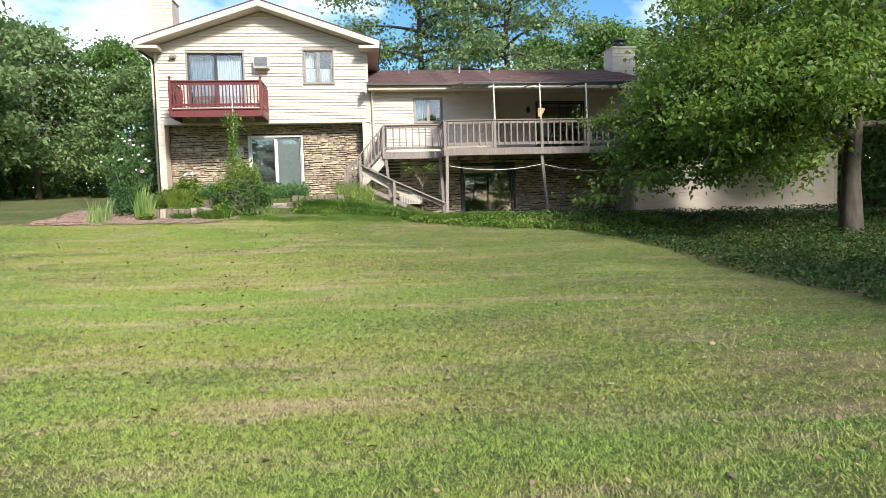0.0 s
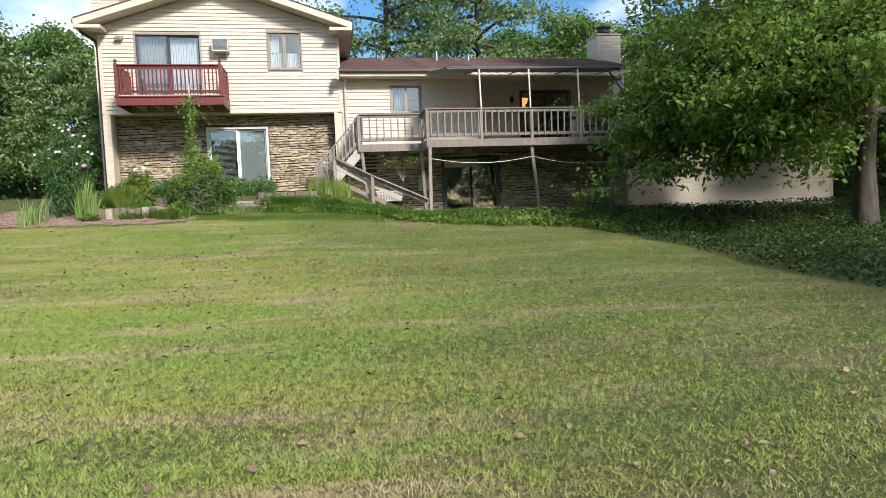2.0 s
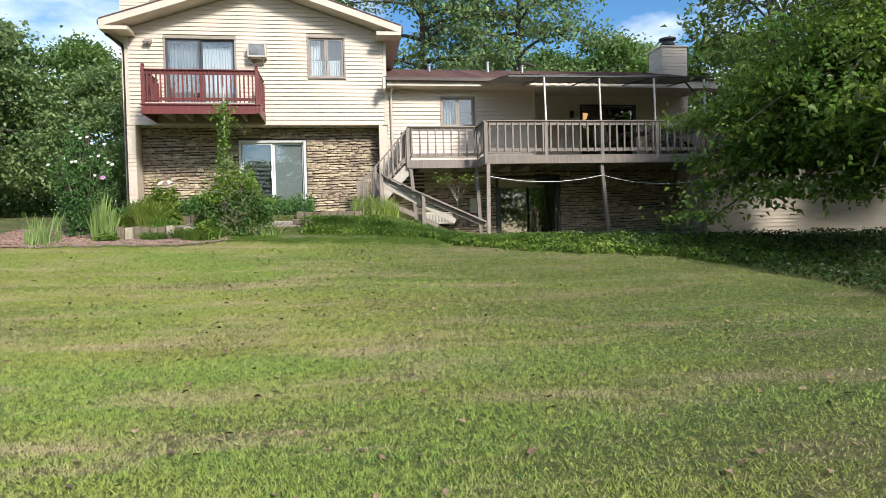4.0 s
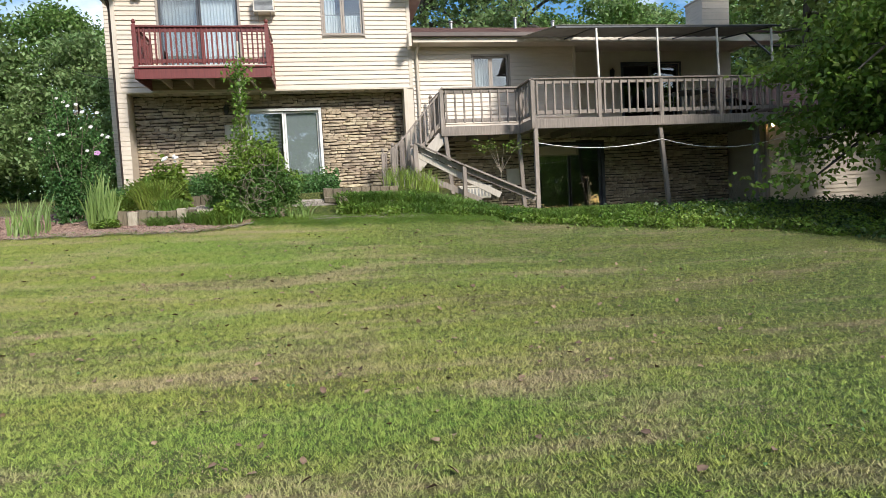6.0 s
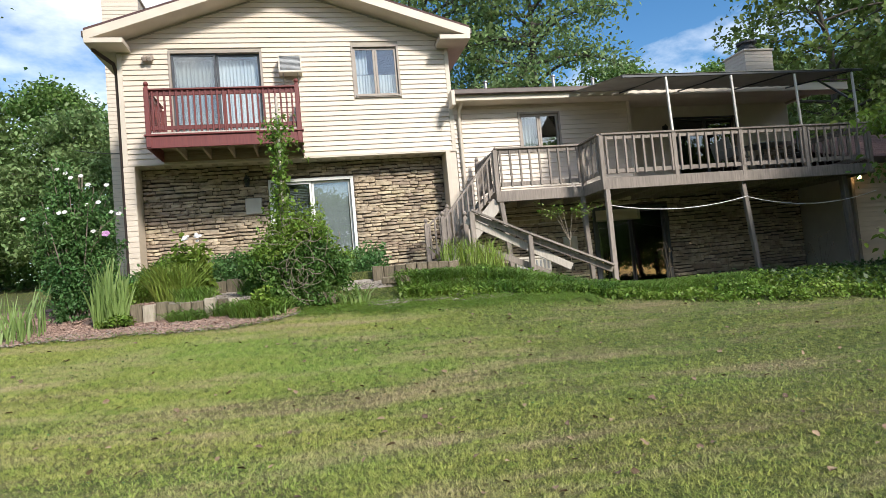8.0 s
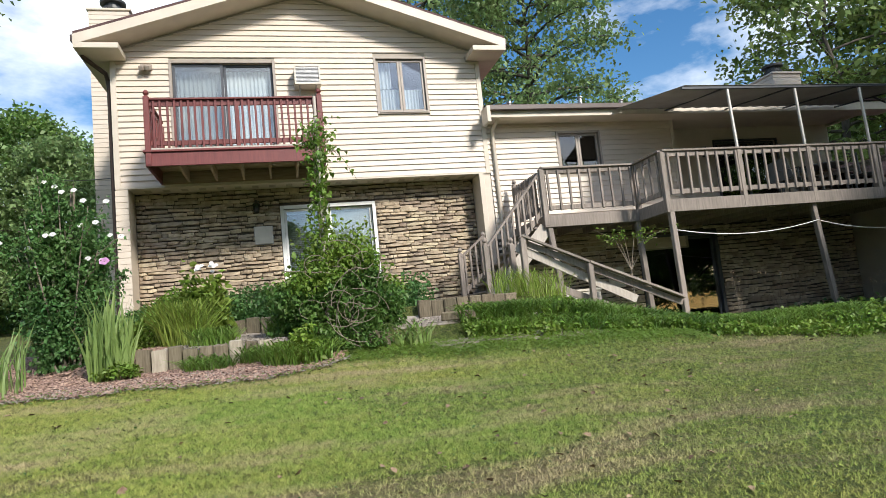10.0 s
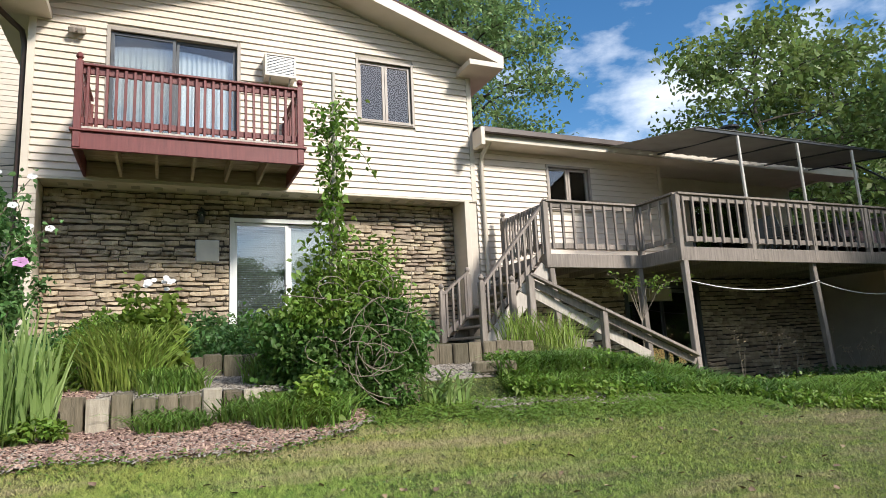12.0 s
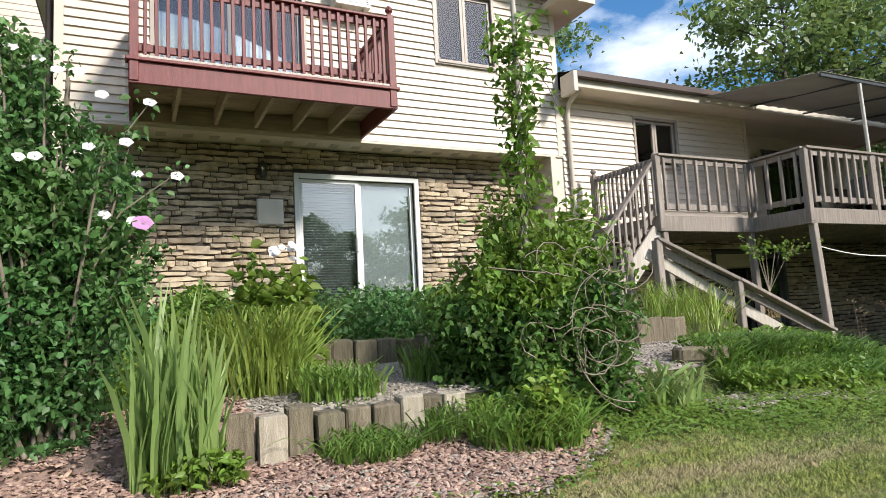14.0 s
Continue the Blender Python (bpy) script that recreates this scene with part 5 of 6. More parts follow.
def iris_clump(x, y, r, n, h, label, category):
    """Sword leaves, each a part of its own, on eight shared meshes."""
    ob = thing("iris", label, category, "irises", at=(x, y, gz(x, y)))
    shapes = []
    for k in range(8):
        v, f = blade_arrays(np.zeros((1, 3)), 1.0, 0.042, 0.14 + 0.055 * k, 0.01 + 0.016 * k)
        shapes.append(fast_mesh("blade", v, f, IRIS))
    for i in range(n):
        a, q = rng.uniform(0, 2 * math.pi), math.sqrt(rng.uniform(0, 1)) * r
        b = part("blade", shapes[i % 8], IRIS, ob)
        b.location = (math.cos(a) * q, math.sin(a) * q, gz(x + math.cos(a) * q, y + math.sin(a) * q) - gz(x, y) - 0.01)
        b.rotation_euler = (0, 0, rng.uniform(0, 6.28))
        sc = h * rng.uniform(0.6, 1.15)
        b.scale = (sc, sc, sc)
    return ob


# rose of sharon: many upright stems
rose = thing("rose_of_sharon", "tall rose of sharon shrub with white blooms", "flowering shrub", at=(-6.95, 18.95, gz(-6.95, 18.95)))
st, cs, ends = [], [], []
for i in range(54):
    a, r = rng.uniform(0, 2 * math.pi), rng.uniform(0.15, 0.85)
    hgt = 2.3 * rng.uniform(0.5, 1.08) * (1.05 - 0.3 * r)
    tipv = np.array([math.cos(a) * r * 0.80, math.sin(a) * r * 0.6, hgt])
    mid = tipv * np.array([0.55, 0.55, 0.5])
    st.append(([np.zeros(3) + rng.normal(size=3) * np.array([0.08, 0.08, 0]), mid, tipv], [0.016, 0.011, 0.004]))
    ends.append(tipv)
    for j in range(560):
        t = rng.uniform(0.0, 1.0) ** 0.8
        q = mid * (2 * t) if t < 0.5 else mid + (tipv - mid) * (2 * t - 1)
        cs.append(q + rng.normal(size=3) * 0.105 * (1.3 - 1.02 * t))
cs = np.array(cs)
cs = cs[[noise.noise(Vector(q) * 4.5) > -0.33 + 0.15 * (q[2] > 1.7) for q in cs]]
cs[:, 2] = np.maximum(cs[:, 2], 0.05)
tagged(part("stem_cluster", tubes_mesh("stem_cluster", st, STEM, 5), STEM, rose), kind="stuff")
tagged(part("leaf_mass", leaf_mesh("leaf_mass", cs, 0.050, 0.031, SHRUB, up=0.3), SHRUB, rose), kind="stuff")
for k in range(16):
    e = ends[(k * 3) % len(ends)]
    flower(rose, (e[0] + rng.normal(0, 0.08), e[1] - 0.12, e[2] - abs(rng.normal(0, 0.18))), 0.037, PETAL)
for q in ((0.53, -0.25, 1.9), (0.29, -0.25, 1.92), (0.41, -0.25, 1.66), (0.67, -0.25, 1.48)):
    flower(rose, q, 0.04, PETAL)
st, cs = [], []
for q, ln in (((0.67, -0.25, 1.5), 1), ((0.49, -0.25, 1.22), 1), ((0.53, -0.25, 1.9), 1)):
    a, b = np.array([0.1, -0.1, q[2] * 0.55]), np.array(q)
    m = (a + b) / 2 + np.array([0, 0, 0.12])
    st.append(([a, m, b], [0.008, 0.006, 0.003]))
    for k in range(70):
        t = rng.uniform(0, 1)
        cs.append((a + (m - a) * 2 * t if t < 0.5 else m + (b - m) * (2 * t - 1)) + rng.normal(size=3) * 0.05)
tagged(part("side_branch", tubes_mesh("side_branch", st, STEM, 5), STEM, rose), kind="stuff")
tagged(part("side_leaves", leaf_mesh("side_leaves", np.array(cs), 0.056, 0.037, SHRUB, up=0.4), SHRUB, rose), kind="stuff")
flower(rose, (0.49, -0.28, 1.2), 0.06, PINK, "pink_flower")

iris_clump(-6.33, 18.24, 0.21, 220, 0.80, "clump of tall pale green sword-leaved iris", "iris")
iris_clump(-7.36, 18.0, 0.30, 110, 0.62, "clump of tall pale green sword-leaved iris", "iris")
mound("iris_seedling", -6.22, 18.1, gz(-6.22, 18.1), 0.26, 0.18, 0.16, 420, 0.05, VINE_TOP, "low leafy weeds round the foot of the iris", "weed", 0.3, 0.6, 4)
blade_plant("daylily", -5.74, 19.3, 0.30, 620, 0.86, 0.015, 0.75, 0.32, LILY, "yellowish-green arching daylily clump", "daylily")
blade_plant("daylily", -5.35, 18.75, 0.18, 380, 0.36, 0.013, 0.8, 0.35, LIRIOPE, "small arching green daylily clump", "daylily", 1.5)
hyd = mound("hydrangea", -5.56, 19.75, gz(-5.56, 19.75), 0.46, 0.36, 1.0, 1500, 0.10, LIME, "lime-green hydrangea bush with white flower heads", "flowering shrub", 0.4, 0.5)
for p in ((0.14, -0.1, 1.02), (-0.02, -0.2, 0.96)):
    for k in range(9):
        flower(hyd, (p[0] + rng.normal(0, 0.03), p[1] + rng.normal(0, 0.03), p[2] + rng.normal(0, 0.03)), 0.03, PETAL, "floret")
blade_plant("liriope", -5.36, 18.20, 0.15, 420, 0.28, 0.014, 1.0, 0.45, LIRIOPE, "dark green tuft of strap-leaved liriope", "liriope", 1.7)
blade_plant("liriope", -4.92, 18.28, 0.13, 160, 0.34, 0.012, 0.7, 0.35, LIRIOPE, "dark green tuft of strap-leaved liriope", "liriope")
blade_plant("liriope", -4.42, 18.08, 0.26, 620, 0.40, 0.018, 0.95, 0.4, LIRIOPE, "dark green tuft of strap-leaved liriope", "liriope", 1.5)
blade_plant("liriope", -4.55, 19.1, 0.22, 220, 0.42, 0.012, 0.6, 0.3, LIRIOPE, "dark green tuft of strap-leaved liriope", "liriope")
mound("broad_weed", -4.35, 18.0, gz(-4.35, 18.0), 0.22, 0.16, 0.42, 420, 0.07, VINE_TOP, "pale-leaved upright weed before the vine bush", "weed", 0.3, 0.6, 5)
blade_plant("daylily", -3.08, 18.3, 0.20, 60, 0.46, 0.034, 1.0, 0.4, IRIS, "broad-leaved drooping daylily beside a timber", "daylily")
blade_plant("tall_grass", -0.75, 20.3, 0.40, 420, 0.66, 0.012, 0.7, 0.28, LILY, "tall yellow-green grass at the foot of the stairs", "grass", 1.6)
for x, r, st_x in ((-1.9, 0.36, 1.4), (-1.0, 0.5, 1.4), (-0.2, 0.55, 1.4), (0.8, 0.5, 1.5), (1.8, 0.45, 1.5), (2.7, 0.4, 1.5)):
    blade_plant("liriope", x, float(bank_front(x)) + 0.42 + 0.12 * (x + 2), r, 1500, 0.34, 0.016, 1.0, 0.40, LIRIOPE, "dense green bank of strap-leaved liriope", "liriope", st_x)
n = 34000
x = rng.uniform(-2.4, 8.4, n)
y = bank_front(np.minimum(x, 5.6)) + rng.uniform(0.0, 1, n) ** 1.3 * (20.6 - bank_front(np.minimum(x, 5.6)))
keep = ~((x < -1.0) & (y > 18.9)) & ~((x < 1.6) & (y > 19.7))
x, y = x[keep], y[keep]
tall = np.array([0.5 + 0.5 * noise.noise(Vector((a * 1.6, b * 1.6, 4.0))) for a, b in zip(x, y)])
c = np.stack((x, y, ground_z(x, y) + rng.uniform(0.01, 1.0, len(x)) * (0.04 + 0.26 * tall)), 1)
tagged(part("bank_weeds", leaf_mesh("bank_weeds", c, 0.06, 0.036, VINE_TOP, up=0.55), VINE_TOP), "leafy green weeds along the foot of the house", "weeds", kind="stuff")
n = 22000
x = rng.uniform(-7.2, 0.5, n)
y = np.where(x < -3.9, bed_front(x) + rng.normal(-0.03, 0.07, n), bank_front(x) - 0.12 + rng.normal(0, 0.17, n))
keep = (x > -3.9) | (rng.uniform(0, 1, n) < 0.07)
x, y = x[keep], y[keep]
c = np.stack((x, y, ground_z(x, y) + rng.uniform(0.01, 0.07, len(x))), 1)
tagged(part("creeping_weeds", leaf_mesh("creeping_weeds", c, 0.032, 0.022, CREEPER, up=0.8, lobes=False), CREEPER), "low creeping weeds at the edge of the lawn", "weeds", kind="stuff")
n = 15000
x = rng.uniform(-6.9, -2.3, n)
y = rng.uniform(20.15, 22.2, n)
tall = np.array([0.5 + 0.5 * noise.noise(Vector((a * 1.9, b * 1.9, 9.0))) for a, b in zip(x, y)])
c = np.stack((x, y, ground_z(x, y) + rng.uniform(0.0, 1.0, n) * (0.16 + 0.5 * tall)), 1)
tagged(part("terrace_shrubs", leaf_mesh("terrace_shrubs", c, 0.06, 0.038, SHRUB, up=0.5), SHRUB), "low dark green shrubs on the upper terrace", "shrubs", kind="stuff")
n = 5000
x, y = rng.uniform(-6.75, -5.7, n), rng.uniform(19.3, 21.2, n)
c = np.stack((x, y, ground_z(x, y) + rng.uniform(0.0, 0.55, n) * (0.7 + 0.3 * np.sin(x * 6))), 1)
tagged(part("wall_weeds", leaf_mesh("wall_weeds", c, 0.065, 0.03, VINE_TOP, up=0.35), VINE_TOP), "yellow-green weeds growing before the stone wall", "weeds", kind="stuff")

# vine-covered bush with a pole
bush = mound("vine_bush", -3.92, 18.75, gz(-4.0, 18.5) - 0.12, 0.90, 0.62, 1.32, 19000, 0.060, VINE, "dense vine-covered bush with bare twining stems", "bush", 0.6, 0.4, 30, VINE_TOP, True)
st = []
for i in range(26):
    a = rng.uniform(-0.25, 0.5)
    p = np.array([a, -0.60 + 0.15 * a + rng.normal(0, 0.05), rng.uniform(0.35, 1.0)])
    pts = [p]
    turn, bend = rng.uniform(0, 6.28), rng.uniform(-0.7, 0.7)
    for j in range(7):
        p = p + np.array([0.085 * math.cos(turn), rng.normal(0, 0.02), 0.07 * math.sin(turn)])
        turn += bend
        pts.append(p)
    st.append((pts, [0.0045] * 8))
tagged(part("stem_tangle", tubes_mesh("stem_tangle", st, STEM, 4), STEM, bush), "tangled bare grey stems", kind="stuff")
pole = part("vine_pole", tubes_mesh("vine_pole", [([(-4.02, 18.62, 2.2), (-4.0, 18.6, 4.0), (-3.98, 18.6, 5.62)], [0.022, 0.021, 0.02])], PALEWOOD, 8), PALEWOOD)
tagged(pole, "slim pale pole standing in the vine bush", "pole")
vine = thing("climbing_vine", "leafy green vine twining up the pole", "vine", at=(-4.0, 18.6, 0))
st, cs = [], []
for i in range(5):
    pts = [np.array([0.05 * math.cos(i + t * 0.9), 0.05 * math.sin(i + t * 0.9), 3.0 + t * 0.11]) for t in range(19)]
    st.append((pts, [0.008 - 0.0003 * t for t in range(19)]))
for z in np.arange(3.3, 5.3, 0.0032):
    r = 0.035 + 0.20 * max(0, 4.15 - z) + 0.05 * abs(math.sin(z * 5.0)) + (0.05 if z > 4.9 else 0)
    for q in range(2):
        cs.append(rng.normal(size=3) * np.array([r, r, 0.03]) + np.array([0, 0, z]))
for a, ln, dz in ((0.3, 0.5, -0.55), (2.7, 0.2, -0.1)):
    pts = [np.array([math.cos(a) * ln * t, math.sin(a) * ln * t * 0.5, 5.0 + 0.1 * t + dz * t * t]) for t in (0, 0.33, 0.66, 1.0)]
    st.append((pts, [0.005, 0.004, 0.003, 0.002]))
    for k in range(26):
        t = rng.uniform(0, 1)
        cs.append(np.array([math.cos(a) * ln * t, math.sin(a) * ln * t * 0.5, 5.0 + 0.1 * t + dz * t * t]) + rng.normal(size=3) * 0.025)
tagged(part("stem_cluster", tubes_mesh("stem_cluster", st, STEM, 5), STEM, vine), kind="stuff")
tagged(part("leaf_mass", leaf_mesh("leaf_mass", np.array(cs), 0.06, 0.04, VINE_TOP, up=0.4), VINE_TOP, vine), kind="stuff")

# thin rose branch under the landing and seed-headed weeds
twig = thing("rose_branch", "thin arching rose branches with small pale leaves", "shrub", at=(1.35, 20.75, gz(1.35, 20.75) - 0.08))
st, cs = [], []
for a, ln in ((0.2, 0.95), (2.9, 0.75), (1.0, 0.4), (2.2, 0.45), (3.4, 0.55), (-0.3, 0.5)):
    pts = [np.array([0, 0, 0]), np.array([0.02, 0, 1.0]), np.array([math.cos(a) * ln * 0.4, -0.1, 1.55]), np.array([math.cos(a) * ln, -0.2, 1.62 + 0.15 * math.sin(a * 3)])]
    st.append((pts, [0.012, 0.009, 0.006, 0.003]))
    for k in range(34):
        t = rng.uniform(0, 1)
        cs.append(pts[2] + (pts[3] - pts[2]) * t + rng.normal(size=3) * 0.05)
tagged(part("stem_cluster", tubes_mesh("stem_cluster", st, STEM, 5), STEM, twig), kind="stuff")
tagged(part("leaf_mass", leaf_mesh("leaf_mass", np.array(cs), 0.055, 0.035, VINE_TOP, up=0.6), VINE_TOP, twig), kind="stuff")
for x in (3.6, 4.4, 4.9, 5.9, 6.6, 7.2):
    wd = thing("tall_weed", "thin dry weed stalks with seed heads", "weed", "dry weeds", at=(x, 20.9, gz(x, 20.9)))
    st, cs = [], []
    for k in range(6):
        e = np.array([rng.normal(0, 0.16), rng.normal(0, 0.1), rng.uniform(0.5, 1.0)])
        st.append(([np.array([rng.normal(0, 0.05), 0, 0]), e * 0.5, e], [0.005, 0.004, 0.003]))
        cs += [e + rng.normal(size=3) * 0.03 for q in range(10)]
    tagged(part("stalk", tubes_mesh("stalk", st, STEM, 4), STEM, wd), kind="stuff")
    tagged(part("seed_head", leaf_mesh("seed_head", np.array(cs), 0.03, 0.02, STRAW, up=0.3, lobes=False), STRAW, wd), kind="stuff")


# ---------------------------------------------------------------- small things on the house
ac = thing("air_conditioner", "cream window air conditioner through the upper wall", "air conditioner")
part("case", wall_cells(-4.04, -3.55, 7.42, 7.80, 22.72, FY - 0.02, [(-4.01, -3.58, 7.45, 7.77)]), APPLIANCE, ac)
part("core", box(-4.0, -3.59, 22.76, 22.9, 7.46, 7.76), METAL, ac)
for i in range(12):
    part("louvre", box(-4.01, -3.58, 22.735, 22.75, 7.455 + i * 0.0265, 7.468 + i * 0.0265), METAL, ac)
for x in (-3.95, -3.64):
    part("bracket", beam((x, 22.78, 7.42), (x, FY - 0.03, 7.26), 0.025, 0.025), METAL, ac)

flood = thing("flood_light", "small brown flood lamp on the gable wall", "wall lamp")
part("plate", box(-6.80, -6.60, 22.98, FY - 0.02, 7.84, 7.93, 0.006), FRAME, flood)
for x in (-6.75, -6.64):
    part("lamp_head", beam((x, 22.99, 7.87), (x - 0.02, 22.86, 7.80), 0.085, 0.085, 0.012), FRAME, flood)

lantern = thing("wall_lantern", "black carriage lantern on the stone wall", "wall lantern", at=(-4.93, RY - 0.12, 5.12))
part("backplate", box(-0.05, 0.05, 0.08, 0.11, 0.0, 0.24, 0.006), BLACK, lantern)
part("arm", beam((0, 0.08, 0.2), (0, 0.0, 0.24), 0.018, 0.018), BLACK, lantern)
part("cage", lathe([(0.035, 0), (0.05, 0.02), (0.065, 0.15), (0.075, 0.16), (0.03, 0.21), (0.008, 0.25)], 6), BLACK, lantern)
g = part("glass", lathe([(0.046, 0.025), (0.061, 0.145)], 6), GLASS, lantern)
g.scale = (1.08, 1.08, 1.0)
panel = thing("meter_panel", "pale grey utility panel on the stone wall", "utility box")
part("cover", box(-5.0, -4.66, RY - 0.075, RY - 0.03, 4.50, 4.84, 0.008), APPLIANCE, panel)
part("rim", wall_cells(-5.01, -4.65, 4.49, 4.85, RY - 0.05, RY + 0.0, [(-4.985, -4.675, 4.515, 4.825)]), METAL, panel)
part("outlet_box", box(-5.9, -5.8, RY - 0.05, RY, 3.42, 3.52, 0.008), METAL)
tagged(bpy.data.objects["outlet_box"], "small grey outlet box on the stone wall", "outlet box")
panel2 = part("meter_panel", box(2.15, 2.5, FY - 0.09, FY - 0.02, 2.98, 3.42, 0.008), APPLIANCE)
tagged(panel2, "pale utility panel on the basement wall", "utility box")
lantern2 = thing("wall_lantern", "black wall lantern beside the porch door", "wall lantern", at=(5.75, 24.0, 6.0))
part("backplate", box(-0.05, 0.05, 0.07, 0.095, 0.0, 0.22, 0.006), BLACK, lantern2)
part("cage", lathe([(0.035, 0), (0.05, 0.02), (0.065, 0.15), (0.075, 0.16), (0.03, 0.21), (0.008, 0.25)], 6), BLACK, lantern2)

# basement door under the deck, half open
bdoor = thing("door_4", "dark glass sliding door under the deck", "sliding door", kind="structure")
part("frame_side", box(2.96, 3.04, FY - 0.05, FY + 0.1, 2.0, 4.04, 0.004), DARK, bdoor)
part("frame_side", box(4.86, 4.94, FY - 0.05, FY + 0.1, 2.0, 4.04, 0.004), DARK, bdoor)
part("frame_head", box(3.04, 4.86, FY - 0.05, FY + 0.1, 3.98, 4.04, 0.004), DARK, bdoor)
for a, b in ((3.05, 3.97), (3.93, 4.85)):
    sash = part("sash", wall_cells(a, b, 2.02, 3.97, FY + 0.02, FY + 0.06, [(a + 0.06, b - 0.06, 2.1, 3.9)]), DARK, bdoor)
    pn = part("pane", box(a + 0.05, b - 0.05, FY + 0.035, FY + 0.043, 2.09, 3.91), GLASS, sash)
tagged(part("floor_basement", box(XR, 8.7, FY + 0.2, 27, 1.8, 2.0), INNER), "dim basement floor behind the glass", "floor", kind="structure")
tagged(part("wall_basement", box(XR, 8.7, 26.9, 27.0, 2.0, 4.15), INNER), "dim basement wall behind the glass", "interior", kind="structure")

# cable strung below the deck, and a bulb at the garage corner
pts = []
for (x0, z0), (x1, z1), sag in (((2.2, 3.84), (5.3, 3.84), 0.16), ((5.3, 3.84), (8.55, 3.78), 0.22)):
    pts += [(x0 + (x1 - x0) * t / 10, 20.5 + 0.02 * x0, z0 + (z1 - z0) * t / 10 - sag * 4 * t / 10 * (1 - t / 10)) for t in range(11)]
tagged(part("light_cable", tubes_mesh("light_cable", [(pts, [0.009] * len(pts))], WHITE, 5), WHITE), "white cable strung between the deck posts", "cable")
GLOW = bpy.data.materials.new("warm_bulb")
GLOW.use_nodes = True
GLOW.node_tree.nodes["Principled BSDF"].inputs["Emission Color"].default_value = (1.0, 0.62, 0.25, 1)
GLOW.node_tree.nodes["Principled BSDF"].inputs["Emission Strength"].default_value = 9.0
bulb = thing("corner_lamp", "lit warm bulb in a holder at the garage corner", "lamp", at=(8.66, 21.12, 4.15))
part("holder", lathe([(0.03, 0.06), (0.035, 0.08), (0.035, 0.16), (0.01, 0.17)], 10), BLACK, bulb)
part("bulb", lathe([(0.005, -0.06), (0.04, -0.03), (0.045, 0.0), (0.03, 0.05), (0.02, 0.06)], 12), GLOW, bulb)
part("stay", beam((0, 0, 0.15), (0, 0.34, 0.28), 0.02, 0.02), BLACK, bulb)
chand = thing("chandelier", "glowing amber glass chandelier inside the porch door", "chandelier", at=(6.45, 25.0, 6.15))
part("chain", beam((0, 0, 0.2), (0, 0, 0.8), 0.015, 0.015), BLACK, chand)
AMBER = bpy.data.materials.new("amber_glass")
AMBER.use_nodes = True
AMBER.node_tree.nodes["Principled BSDF"].inputs["Base Color"].default_value = (0.8, 0.4, 0.15, 1)
AMBER.node_tree.nodes["Principled BSDF"].inputs["Emission Color"].default_value = (1.0, 0.5, 0.18, 1)
AMBER.node_tree.nodes["Principled BSDF"].inputs["Emission Strength"].default_value = 1.0
for i, (r, z) in enumerate(((0.22, 0.1), (0.18, 0.0), (0.11, -0.1))):
    part("tier", lathe([(r * 0.8, z - 0.05), (r, z), (r * 0.95, z + 0.05)], 16), AMBER, chand)

# deck furniture glimpsed between the balusters
CHAIR = material("patio_metal", (0.05, 0.055, 0.05), (0.08, 0.085, 0.08), 0.5, 8, 0.1)


def patio_chair(x, y, turn):
    ob = thing("patio_chair", "dark metal patio chair on the deck", "chair", "patio chairs", at=(x, y, DZ1 - 0.185))
    ob.rotation_euler = (0, 0, turn)
    for sx, sy in ((-0.22, -0.2), (0.22, -0.2), (-0.22, 0.2), (0.22, 0.2)):
        part("leg", beam((sx, sy, 0), (sx * 0.9, sy * 0.9, 0.44), 0.025, 0.025), CHAIR, ob)
    part("seat", box(-0.24, 0.24, -0.24, 0.24, 0.44, 0.465, 0.008), CHAIR, ob)
    part("backrest", beam((0, 0.22, 0.47), (0, 0.33, 0.92), 0.03, 0.46), CHAIR, ob)
    for sx in (-0.25, 0.25):
        part("armrest", box(sx - 0.02, sx + 0.02, -0.2, 0.24, 0.64, 0.665, 0.006), CHAIR, ob)
        part("arm_post", box(sx - 0.012, sx + 0.012, -0.18, -0.156, 0.44, 0.64), CHAIR, ob)
    return ob


ch = patio_chair(5.9, 21.6, 0.5)
copy_thing(ch, pose(7.5, 21.5, DZ1 - 0.185, 0, 0, -40))
tab = thing("patio_table", "round dark metal patio table on the deck", "table", at=(6.7, 21.7, DZ1 - 0.185))
part("tabletop", lathe([(0.45, 0.70), (0.46, 0.71), (0.46, 0.725), (0.44, 0.735)], 20), CHAIR, tab)
part("leg", lathe([(0.22, 0), (0.2, 0.02), (0.03, 0.05), (0.03, 0.70)], 12), CHAIR, tab)
# box under the stairs, built as an air-conditioner condenser with a slatted front
ctr = thing("storage_unit", "pale cream slatted condenser unit standing under the stairs", "utility unit", at=(1.1, 22.45, gz(1.1, 22.45)))
UH = 3.0 - gz(1.1, 22.45)
part("body", box(-0.40, 0.40, -0.25, 0.25, 0, UH - 0.05, 0.01), APPLIANCE, ctr)
part("lid", box(-0.42, 0.42, -0.27, 0.27, UH - 0.05, UH, 0.01), APPLIANCE, ctr)
for i in range(9):
    part("slat", box(-0.37 + i * 0.085, -0.33 + i * 0.085, -0.262, -0.249, 0.05, UH - 0.08), METAL, ctr)
wire = [(-7.36 - 9.2 * t / 12, 24.3 + 18 * t / 12, 6.15 + 5.8 * t / 12 - 0.5 * math.sin(math.pi * t / 12)) for t in range(13)]
tagged(part("power_cable", tubes_mesh("power_cable", [(wire, [0.011] * 13)], BLACK, 4), BLACK), "black overhead cable running to the house", "cable")
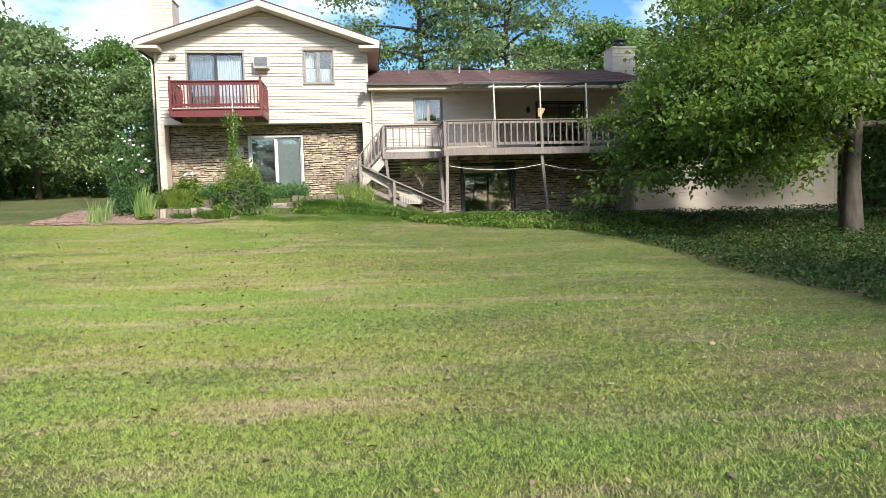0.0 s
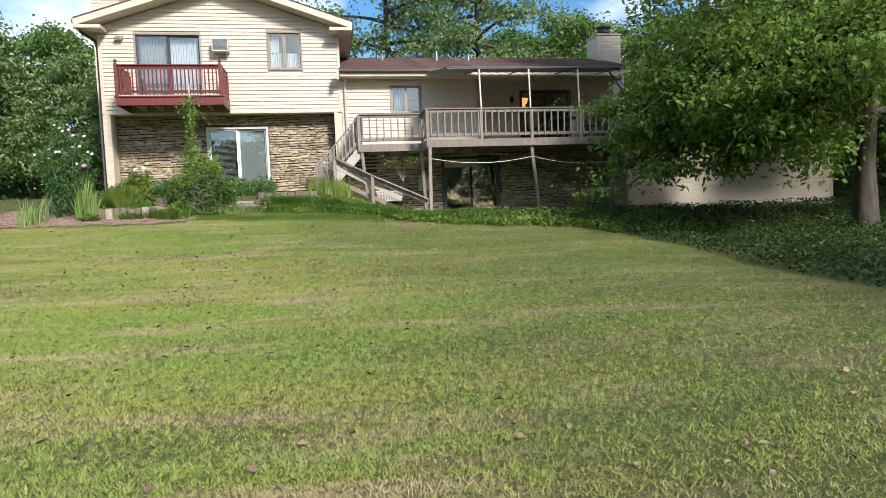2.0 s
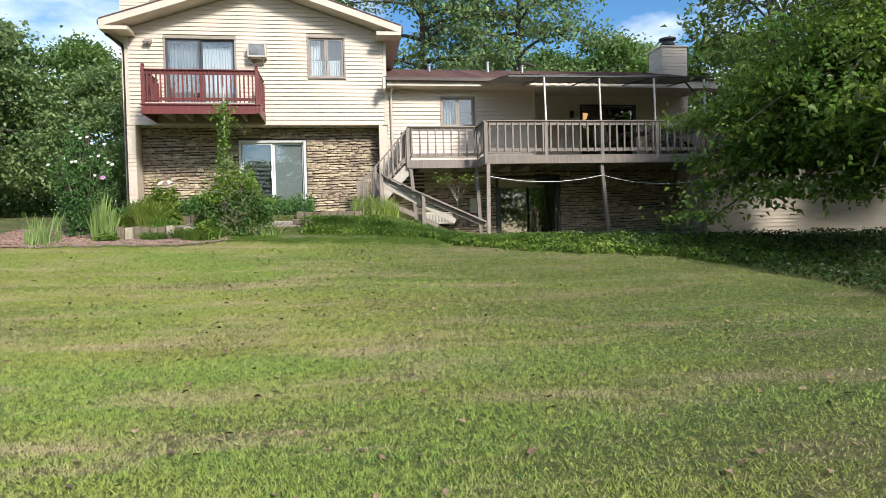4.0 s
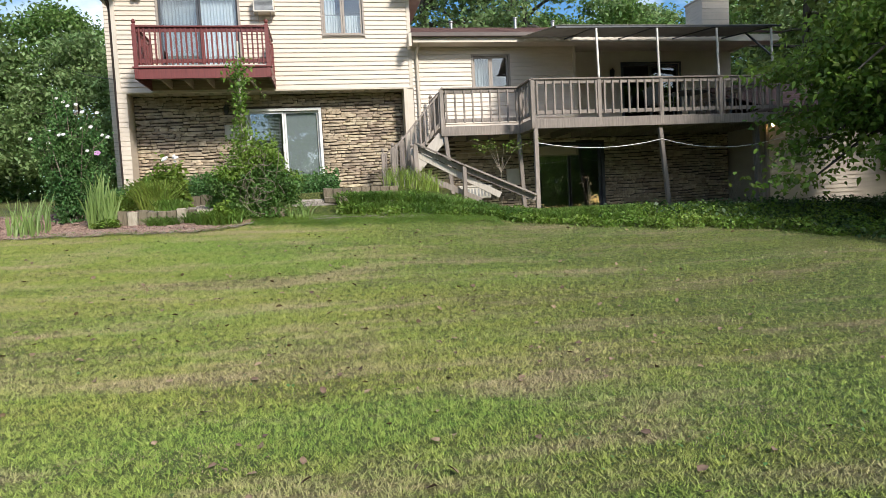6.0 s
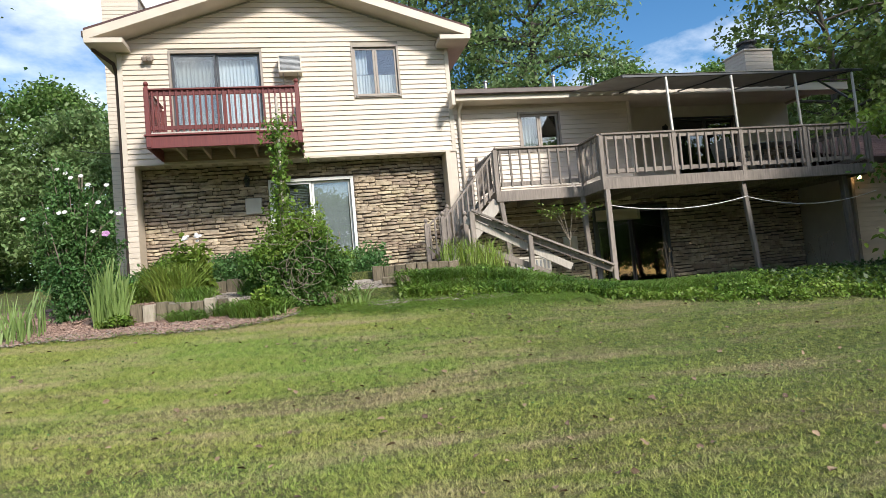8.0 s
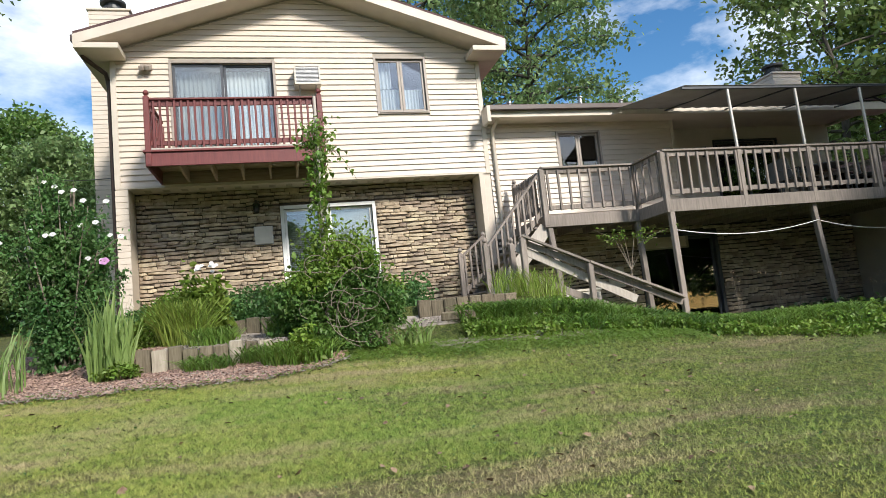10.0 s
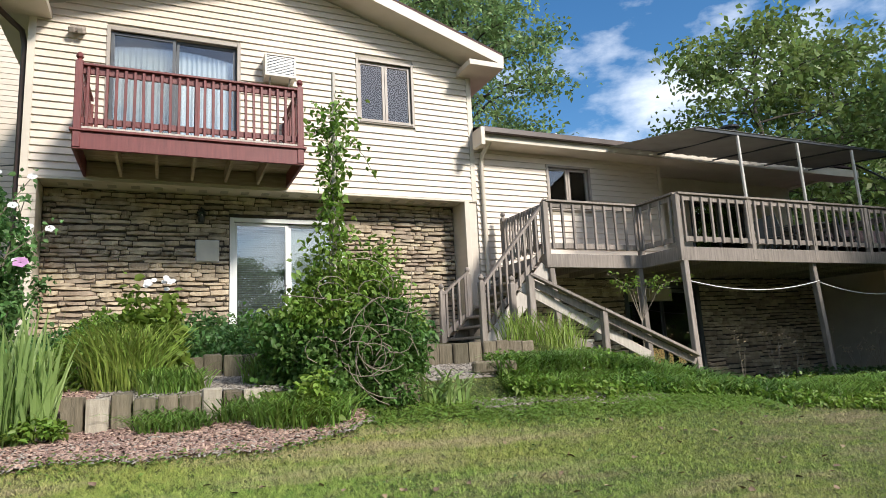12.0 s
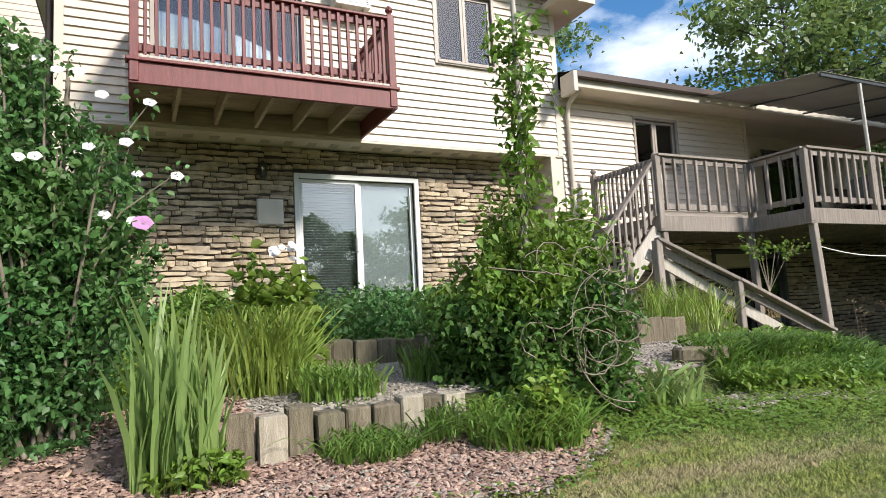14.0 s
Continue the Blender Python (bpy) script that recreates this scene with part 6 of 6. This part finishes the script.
# hooked soffit vents
for i in range(20):
    part("soffit_vent", box(-6.9 + i * 0.32, -6.78 + i * 0.32, FY + 0.2, FY + 0.36, 5.594, 5.6), SHEATH, ceiling)


# ---------------------------------------------------------------- lapped boards, last of the structure
siding(wall_south, XL + 0.09, XR - 0.09, 5.62, 9.40, FY, [(U_DOOR[0] - 0.05, U_DOOR[1] + 0.05, U_DOOR[2] - 0.05, U_DOOR[3] + 0.05), (U_WIN[0] - 0.05, U_WIN[1] + 0.05, U_WIN[2] - 0.05, U_WIN[3] + 0.05)], rake)
siding(wall_wing, XR + 0.01, LX - 0.08, 3.75, 6.64, FY, [(M_WIN[0] - 0.05, M_WIN[1] + 0.05, M_WIN[2] - 0.05, M_WIN[3] + 0.05)])


# ---------------------------------------------------------------- ledge stones
def stone_mesh(seed):
    r = random.Random(seed)
    bm = bmesh.new()
    n = 6
    front, back = [], []
    for i in range(n + 1):
        u = i / n - 0.5
        e = 1 - 0.55 * abs(2 * u) ** 3
        front.append((bm.verts.new((u * 0.97, -1.0 * e * r.uniform(0.8, 1.1), 0.44 * e + r.uniform(-0.10, 0.10))), bm.verts.new((u * 0.97, -1.0 * e * r.uniform(0.8, 1.1), -0.44 * e + r.uniform(-0.10, 0.10)))))
        back.append((bm.verts.new((u, 0, 0.5 + r.uniform(-0.05, 0.03))), bm.verts.new((u, 0, -0.5 + r.uniform(-0.03, 0.05)))))
    for i in range(n):
        bm.faces.new((front[i][1], front[i + 1][1], front[i + 1][0], front[i][0]))
        bm.faces.new((front[i][0], front[i + 1][0], back[i + 1][0], back[i][0]))
        bm.faces.new((back[i][1], back[i + 1][1], front[i + 1][1], front[i][1]))
    bm.faces.new((front[0][1], front[0][0], back[0][0], back[0][1]))
    bm.faces.new((front[n][0], front[n][1], back[n][1], back[n][0]))
    return bm


STONES = [mesh_of(stone_mesh(100 + k), "stone", STONE) for k in range(14)]


def stone_rows(x0, x1, z0, z1, holes, r):
    z = z0
    while z < z1:
        h = r.uniform(0.055, 0.10)
        x = x0 - r.uniform(0, 0.15)
        while x < x1:
            w = r.choice((0.12, 0.18, 0.24, 0.3, 0.36, 0.44)) * r.uniform(0.85, 1.2)
            a, b = max(x, x0), min(x + w, x1)
            for hh in holes:
                if z + h > hh[2] and z < hh[3]:
                    if a < hh[0] < b:
                        b = hh[0]
                    elif hh[0] <= a < hh[1]:
                        a = min(hh[1], b)
            if b - a > 0.04:
                yield a, b, z, min(z + h, z1)
            x += w
        z += h


r = random.Random(4)
hole = (L_DOOR[0] - 0.075, L_DOOR[1] + 0.075, 2.0, L_DOOR[3] + 0.075)
far_stones, count = [], 0
for a, b, z, t in stone_rows(XL + 0.2, -0.46, 2.85, 5.60, [hole], r):
    dep = r.uniform(0.025, 0.065)
    if z > 3.2 and -6.6 < a < -2.2 and count < 320:
        count += 1
        ob = part("stone", STONES[r.randrange(14)], STONE, wall_stone)
        ob.location = ((a + b) / 2, RY, (z + t) / 2 + 0.018 * math.sin(a * 2.1 + z * 9) + r.uniform(-0.012, 0.012))
        ob.scale = (b - a - 0.008, dep, (t - z) * r.uniform(0.78, 1.02) - 0.006)
        ob.rotation_euler = (0, r.uniform(-0.05, 0.05), 0)
    else:
        far_stones.append((a, b, z, t, dep))


def joined_stones(name, items, y, parent, label):
    vs, fs = [], []
    for a, b, z, t, dep in items:
        me = STONES[r.randrange(14)]
        m = Matrix.Translation(((a + b) / 2, y, (z + t) / 2 + 0.018 * math.sin(a * 2.1 + z * 9) + r.uniform(-0.012, 0.012))) @ Matrix.Rotation(r.uniform(-0.05, 0.05), 4, "Y") @ Matrix.Diagonal((b - a - 0.008, dep, (t - z) * r.uniform(0.78, 1.02) - 0.006, 1))
        o = len(vs)
        vs += [tuple(m @ v.co) for v in me.vertices]
        fs += [tuple(o + k for k in p.vertices) for p in me.polygons]
    me = bpy.data.meshes.new(name)
    me.from_pydata(vs, [], fs)
    me.materials.append(STONE_ISLE)
    ob = part(name, me, STONE_ISLE, parent, label)
    return tagged(ob, kind="stuff")


joined_stones("stone_courses", far_stones, RY, wall_stone, "irregular courses of tan ledge stone")
bh = (B_DOOR[0] - 0.05, B_DOOR[1] + 0.05, 1.9, B_DOOR[3] + 0.05)
joined_stones("stone_courses", [(a, b, z, t, r.uniform(0.02, 0.045)) for a, b, z, t in stone_rows(XR + 0.02, 8.7, 1.9, 3.62, [bh], r)] + [(a, b, z, t, 0.03) for a, b, z, t in stone_rows(0.8, 8.7, 3.62, 4.18, [bh], r)], FY - 0.02, wall_base, "irregular courses of dark ledge stone")
